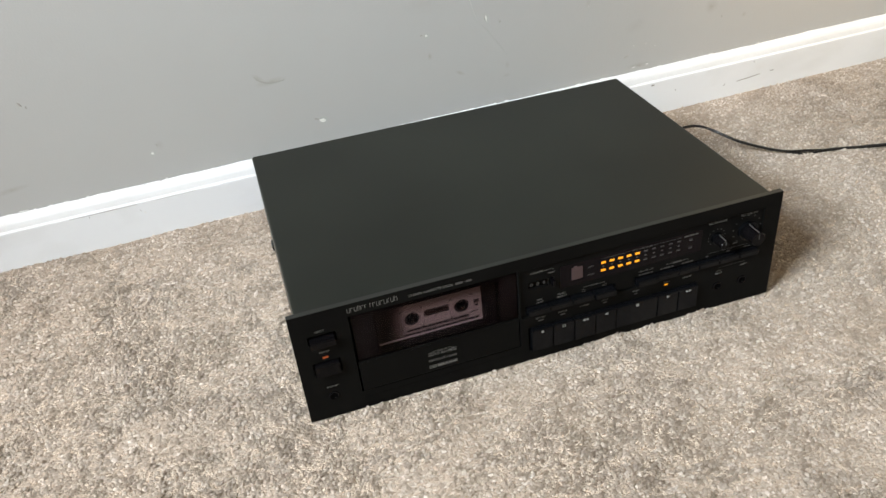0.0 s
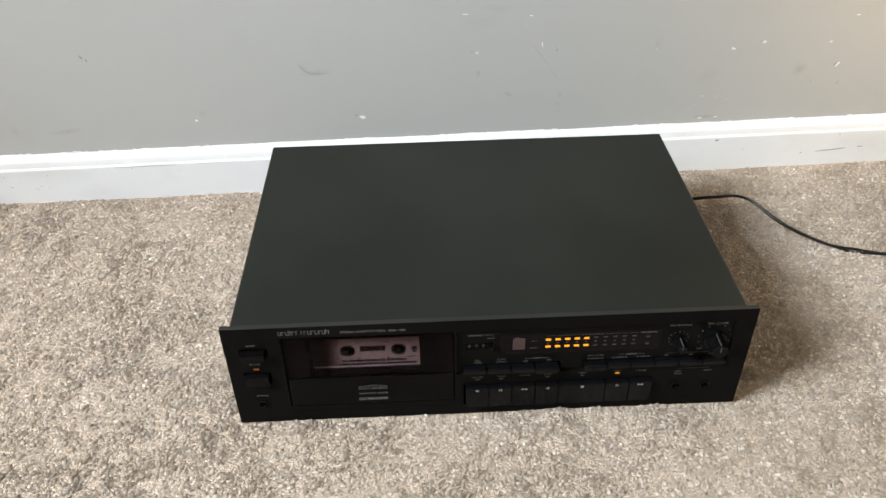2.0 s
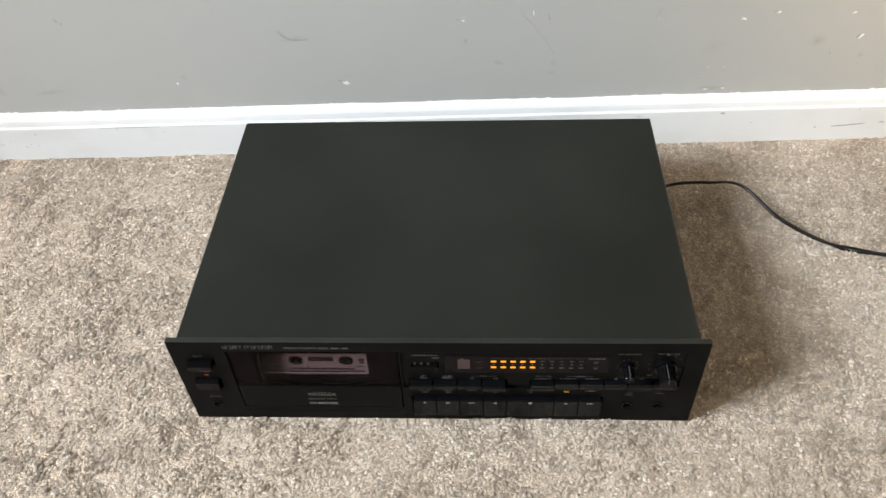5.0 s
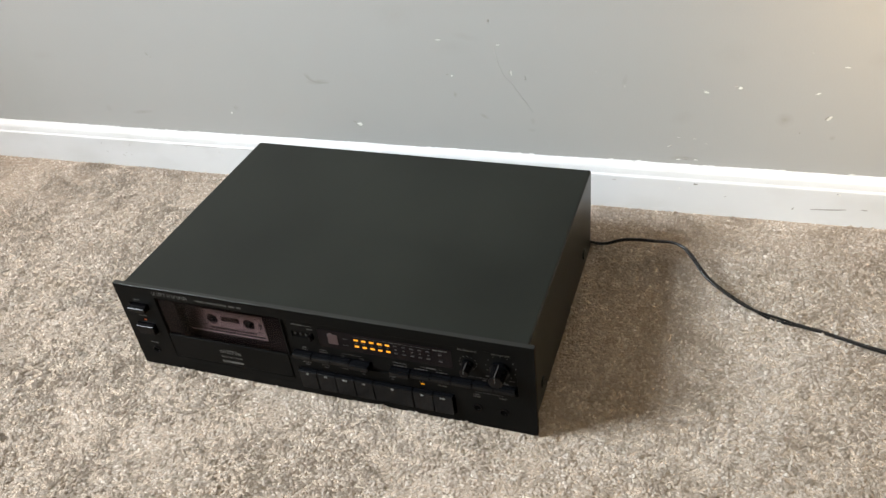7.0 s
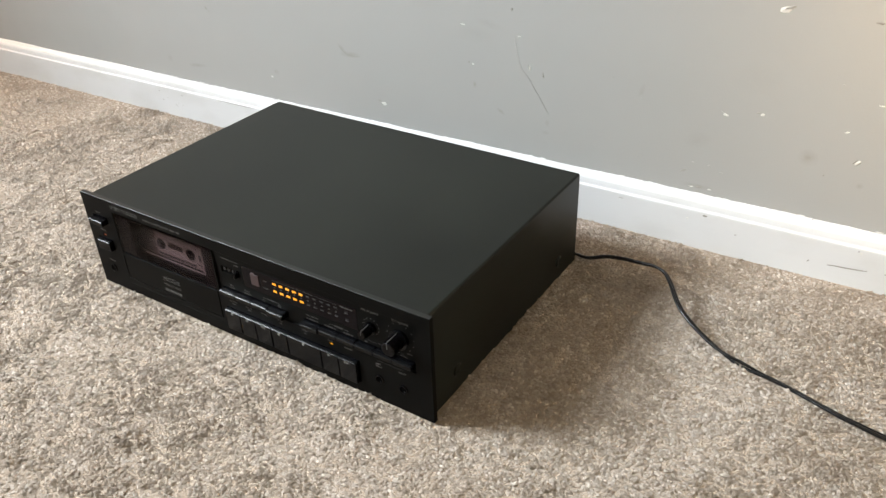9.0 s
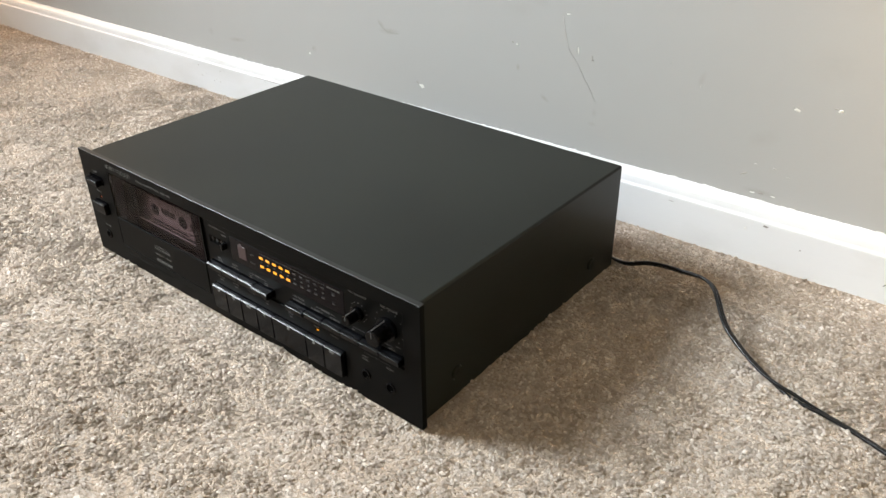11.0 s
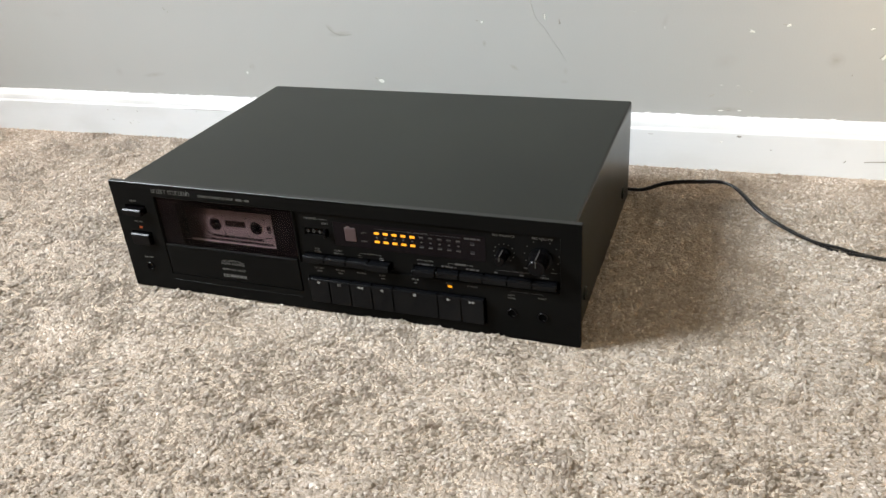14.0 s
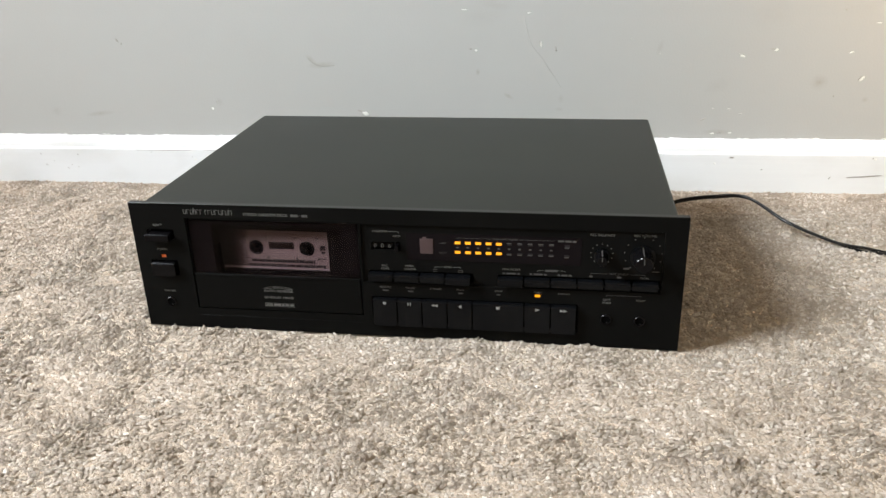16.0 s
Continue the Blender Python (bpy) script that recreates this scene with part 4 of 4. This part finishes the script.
# ---- the cassette in the well ----
tape = thing("cassette_tape", (CX, CY, CZ - 0.0305), "compact cassette with a pale paper label, loaded in the deck", "cassette")


def tape_part(name, bm, mat, parent=None, label=""):
    ob = part(name, bm, mat, parent or tape, label)
    if parent is None:
        ob.matrix_parent_inverse = tape.matrix_basis.inverted()
    return ob


HUBS = (CX - 0.0217, CX + 0.0217)
tape_part("shell", pierced(bmesh.new(), CX - 0.0525, CX + 0.0525, CZ - 0.0305, CZ + 0.0360, CY, CY + 0.0112, [(h - 0.0042, h + 0.0042, CZ - 0.0042, CZ + 0.0042) for h in HUBS]), M_SHELL, label="dark plastic shell")
# paper label with round hub holes and a window between them
bm = bmesh.new()
lx0, lx1, lz0, lz1, lf = CX - 0.0515, CX + 0.0395, CZ - 0.0190, CZ + 0.0152, CY - 0.0003
win = (CX - 0.0106, CX + 0.0106, CZ - 0.0010, CZ + 0.0052)
NS = 24
for h, side in ((HUBS[0], -1), (HUBS[1], 1)):
    # ring between the hub hole and a square round it
    sq = 0.0100
    hole, rim = [], []
    for k in range(NS):
        a = 2 * math.pi * (k + 0.5) / NS
        c, s = math.cos(a), math.sin(a)
        hole.append(bm.verts.new((h + 0.0064 * c, lf, CZ + 0.0064 * s)))
        q = sq / max(abs(c), abs(s))
        rim.append(bm.verts.new((h + q * c, lf, CZ + q * s)))
    for k in range(NS):
        bm.faces.new((hole[k], hole[(k + 1) % NS], rim[(k + 1) % NS], rim[k]))
sq = 0.0100 * 0.992
for x0, x1, z0, z1 in ((lx0, lx1, CZ + sq, lz1), (lx0, lx1, lz0, CZ - sq), (lx0, HUBS[0] - sq, CZ - sq, CZ + sq), (HUBS[1] + sq, lx1, CZ - sq, CZ + sq),
                       (HUBS[0] + sq, HUBS[1] - sq, win[3], CZ + sq), (HUBS[0] + sq, HUBS[1] - sq, CZ - sq, win[2]), (HUBS[0] + sq, win[0], win[2], win[3]), (win[1], HUBS[1] - sq, win[2], win[3])):
    bm.faces.new([bm.verts.new(p) for p in ((x0, lf, z0), (x1, lf, z0), (x1, lf, z1), (x0, lf, z1))])
for f in list(bm.faces):
    f.normal_update()
tape_part("paper_label", bm, M_LABEL, label="pale pinkish paper label with dark print")
for h in HUBS:
    hub = tape_part("hub", ring(bmesh.new(), h, CZ, 0.0058, 0.0044, CY - 0.0002, CY + 0.009), M_SHELL, label="dark reel hub")
    for k in range(6):
        a = radians(60 * k + 12)
        bm = bmesh.new()
        block(bm, 0.0030, 0.0046, CY, CY + 0.008, -0.0005, 0.0005)
        bmesh.ops.transform(bm, matrix=Matrix.Translation((h, 0, CZ)) @ Matrix.Rotation(a, 4, "Y"), verts=bm.verts)
        part("tooth", bm, M_SHELL, hub)
    tape_part("spindle", drum(bmesh.new(), h, CZ, 0.0016, 0.0022, CY - 0.003, CY + 0.010, 16, 0.0003), M_BRIGHT, label="bright metal spindle tip")
tape_part("tape_window", plate(win[0] + 0.0003, win[1] - 0.0003, CY - 0.0002, CY + 0.0004, win[2] + 0.0003, win[3] - 0.0003, 0.0002, 1), M_TAPE, label="small window showing brown tape")
prints = []
rnd = random.Random(5)
for z, h, x0, x1 in ((CZ - 0.0118, 0.0026, CX - 0.027, CX + 0.0276), (CZ - 0.0158, 0.0026, CX - 0.0300, CX + 0.0366), (CZ - 0.0088, 0.0010, CX + 0.0305, CX + 0.0368)):
    x = x0
    while x < x1:
        w = rnd.uniform(0.9, 2.6) * h
        prints.append((x, min(x + w, x1), z - h / 2, z + h / 2))
        x += w + h * 0.2
p = bars("label_print", prints, lf, tape, M_INK, "unreadable dark print in plain bars")
p.matrix_parent_inverse = tape.matrix_basis.inverted()
p = bars("label_print", [(CX + 0.0328, CX + 0.0372, CZ - 0.0010, CZ + 0.0030), (CX + 0.0336, CX + 0.0366, CZ - 0.0040, CZ - 0.0020)], lf, tape, M_INK, "small dark badge on the label")
p.matrix_parent_inverse = tape.matrix_basis.inverted()
# Lower strip of the label, painted whiter where it is lit.
p = bars("label_band", [(lx0, lx1, lz0, lz0 + 0.0018)], lf - 0.0001, tape, M_BAND, "white band painted for the label's lit lower edge")
p.matrix_parent_inverse = tape.matrix_basis.inverted()

# ---- power cord: flat twin lead ----
cord = thing("power_cord", (0.43, 0.207, floor_height(0.207) - 0.0005), "black flat twin-lead power cord lying on the carpet", "power cord")
way = [Vector(p) for p in ((0.150, 0.2925, 0.0200), (0.178, 0.2990, 0.0095), (0.2052, 0.3011, 0.0065), (0.2294, 0.2944, 0.0098), (0.2546, 0.2935, 0.0197), (0.2874, 0.2865, 0.0274), (0.3208, 0.2781, 0.0298), (0.3557, 0.2373, 0.0179),
                           (0.4070, 0.2099, 0.0060), (0.4662, 0.1970, 0.0030), (0.5216, 0.1790, 0.0040), (0.5850, 0.1720, 0.0020), (0.66, 0.180, 0.001), (0.73, 0.215, 0.001), (0.78, 0.29, 0.001), (0.80, 0.36, 0.0))]


def glide(points, n):
    pts = [2 * points[0] - points[1], *points, 2 * points[-1] - points[-2]]
    out = []
    for i in range(1, len(pts) - 2):
        a, b, c, d = pts[i - 1:i + 3]
        for k in range(n):
            s = k / n
            out.append(0.5 * ((2 * b) + (c - a) * s + (2 * a - 5 * b + 4 * c - d) * s * s + (3 * b - a - 3 * c + d) * s ** 3))
    return out + [points[-1]]


line = glide(way, 14)
R2 = 0.00155


def lead(side):
    bm = bmesh.new()
    loops = []
    n = 10
    for k, p in enumerate(line):
        d = (line[min(k + 1, len(line) - 1)] - line[max(k - 1, 0)]).normalized()
        # the twin lead turns over once where it comes to rest on the pile
        twist = radians(35) + radians(150) * max(0.0, min(1.0, (p.x - 0.395) / 0.05)) + 0.35 * math.sin(p.x * 30)
        across = d.cross(Vector((0, 0, 1))).normalized()
        above = across.cross(d)
        u, v = across * math.cos(twist) + above * math.sin(twist), above * math.cos(twist) - across * math.sin(twist)
        gap = 1.0 + 0.5 * math.exp(-((p.x - 0.42) / 0.012) ** 2)
        mid = p + u * (side * R2 * 0.82 * gap)
        loops.append([bm.verts.new(mid + R2 * (math.cos(2 * math.pi * j / n) * u + math.sin(2 * math.pi * j / n) * v)) for j in range(n)])
    for a, b in zip(loops, loops[1:]):
        for j in range(n):
            bm.faces.new((a[j], a[(j + 1) % n], b[(j + 1) % n], b[j]))
    bm.faces.new(loops[0][::-1])
    bm.faces.new(loops[-1])
    ob = part("lead", bm, M_CORD, cord, "", True)
    ob.matrix_parent_inverse = cord.matrix_basis.inverted()


lead(-1)
lead(1)

# ---- carpet pile ----
rng = np.random.default_rng(7)


def field(x, y, cell, seed):
    """Smooth random field in 0..1 over the plan."""
    g = np.random.default_rng(seed).random((128, 128))
    u, v = x / cell + 40.3, y / cell + 40.7
    i, j = np.floor(u).astype(int), np.floor(v).astype(int)
    a, b = u - i, v - j
    a, b = a * a * (3 - 2 * a), b * b * (3 - 2 * b)
    i, j = i % 127, j % 127
    return (g[i, j] * (1 - a) + g[i + 1, j] * a) * (1 - b) + (g[i, j + 1] * (1 - a) + g[i + 1, j + 1] * a) * b


def lie(px, py):
    """Height of the pile's top, which is tucked down along the wall, and its swellings."""
    tuck = np.clip((py - 0.30) / 0.09, 0, 1)
    tuck = 0.0010 - 0.0062 * tuck * tuck * (3 - 2 * tuck)
    flat = 1 - 0.8 * np.clip((py - 0.30) / 0.07, 0, 1)
    return tuck, flat * (0.0055 * (field(px, py, 0.06, 4) - 0.5) + 0.0022 * (field(px, py, 0.014, 5) - 0.5) + 0.0022 * (field(px, py, 0.0070, 6) - 0.5))


def pile(name, x0, x1, y0, y1, pitch, radius, label):
    """Blunt, rounded yarn ends on a loose grid, bunched into tufts of uneven height."""
    gx, gy = np.meshgrid(np.arange(x0, x1, pitch), np.arange(y0, y1, pitch * 0.866))
    gx[1::2] += pitch / 2
    px = (gx + rng.normal(0, 0.27 * pitch, gx.shape)).ravel()
    py = (gy + rng.normal(0, 0.27 * pitch, gy.shape)).ravel()
    keep = py < 0.3895 + 0.0255 * px - 0.0006
    keep &= ~((np.abs(px) < 0.2146) & (py > 0.0) & (py < 0.2955))
    keep &= ~((np.abs(px) < 0.2208) & (py > -0.0004) & (py < 0.0062))
    px, py = px[keep], py[keep]
    n = len(px)
    # the pile lies over in patches, as feet and the vacuum cleaner left it
    lean_a = 2 * np.pi * (0.6 * field(px, py, 0.11, 1) + 0.4 * field(px, py, 0.035, 2)) * 1.8
    lean = field(px, py, 0.06, 3)
    lean_x, lean_y = lean * np.cos(lean_a), lean * np.sin(lean_a)
    # yarns draw together into tufts, and their tips fall this way and that
    pull_x, pull_y = field(px, py, 0.0052, 8) - 0.5, field(px, py, 0.0052, 9) - 0.5
    tx = 0.0018 * lean_x + 0.0030 * pull_x + rng.normal(0, 0.0009, n)
    ty = 0.0018 * lean_y + 0.0030 * pull_y + rng.normal(0, 0.0009, n)
    tuck, swell = lie(px, py)
    top = tuck + swell + 0.0010 + 0.0019 * (field(px, py, 0.0046, 10) - 0.5) + rng.normal(0, 0.00045, n)
    deep = tuck - 0.0016 + 0.95 * swell
    r = radius * rng.uniform(0.55, 1.30, n)
    oval, point = rng.uniform(0.65, 1.5, n), rng.uniform(0.4, 1.1, n)
    turn = rng.uniform(0, 2 * np.pi, n)
    S = 4
    verts = np.zeros((n, 2 * S + 1, 3), np.float32)
    for k in range(S):
        a = turn + 2 * np.pi * k / S
        verts[:, k] = np.stack([px + 0.85 * r * np.cos(a), py + 0.85 * r * np.sin(a), deep], 1)
        a = a + 0.5
        verts[:, S + k] = np.stack([px + tx + 0.86 * r * oval * np.cos(a), py + ty + 0.86 * r / oval * np.sin(a), top - point * r], 1)
    verts[:, 2 * S] = np.stack([px + 1.35 * tx, py + 1.35 * ty, top], 1)
    tri = []
    for k in range(S):
        m = (k + 1) % S
        tri += [(k, m, S + m), (k, S + m, S + k), (S + k, S + m, 2 * S)]
    tri = np.array(tri, np.int32)
    faces = (tri[None] + (np.arange(n, dtype=np.int32) * (2 * S + 1))[:, None, None]).reshape(-1, 3)
    me = bpy.data.meshes.new(name)
    me.vertices.add(n * (2 * S + 1))
    me.vertices.foreach_set("co", verts.ravel())
    me.loops.add(faces.size)
    me.loops.foreach_set("vertex_index", faces.ravel())
    me.polygons.add(len(faces))
    me.polygons.foreach_set("loop_start", np.arange(0, faces.size, 3, dtype=np.int32))
    me.update(calc_edges=True)
    me.shade_smooth()
    me.materials.append(M_YARN)
    # loose fibres scatter light: the shading normals stand up more than the faces do, and follow the lie of the pile
    flat = verts.reshape(-1, 3)
    core = np.repeat(np.stack([px + 0.5 * tx, py + 0.5 * ty, top - 0.0030], 1), 2 * S + 1, axis=0)
    nor = flat - core
    nor /= np.linalg.norm(nor, axis=1, keepdims=True)
    nor[:, 0] += np.repeat(0.32 * lean_x, 2 * S + 1)
    nor[:, 1] += np.repeat(0.32 * lean_y, 2 * S + 1)
    nor[:, 2] += 1.2
    nor /= np.linalg.norm(nor, axis=1, keepdims=True)
    me.normals_split_custom_set_from_vertices(nor.tolist())
    ob = new(name, me)
    ob.parent = floor
    return tagged(ob, label, kind="stuff")


pile("carpet_pile", -0.62, 0.74, -0.33, 0.42, 0.0028, 0.00226, "beige cut-pile carpet tufts")
pile("carpet_pile", -1.46, -0.62, -0.33, 0.42, 0.0040, 0.0031, "beige cut-pile carpet tufts")

bm = bmesh.new()
gx, gy = np.arange(-1.46, 0.7401, 0.008), np.arange(-0.33, 0.4201, 0.008)
mx, my = np.meshgrid(gx, gy)
tuck, swell = lie(mx.ravel(), my.ravel())
# Raised into the gaps: the sheet's colour stands for their shade.
mz = (tuck + 0.95 * swell - 0.0006).reshape(mx.shape)
grid = [[bm.verts.new((mx[j, i], my[j, i], mz[j, i])) for i in range(len(gx))] for j in range(len(gy))]
for j in range(len(gy) - 1):
    for i in range(len(gx) - 1):
        bm.faces.new((grid[j][i], grid[j][i + 1], grid[j + 1][i + 1], grid[j + 1][i]))
part("crevice_sheet", bm, M_CREVICE, floor, "brown sheet between the yarns, its tone standing for crevice shade", True)
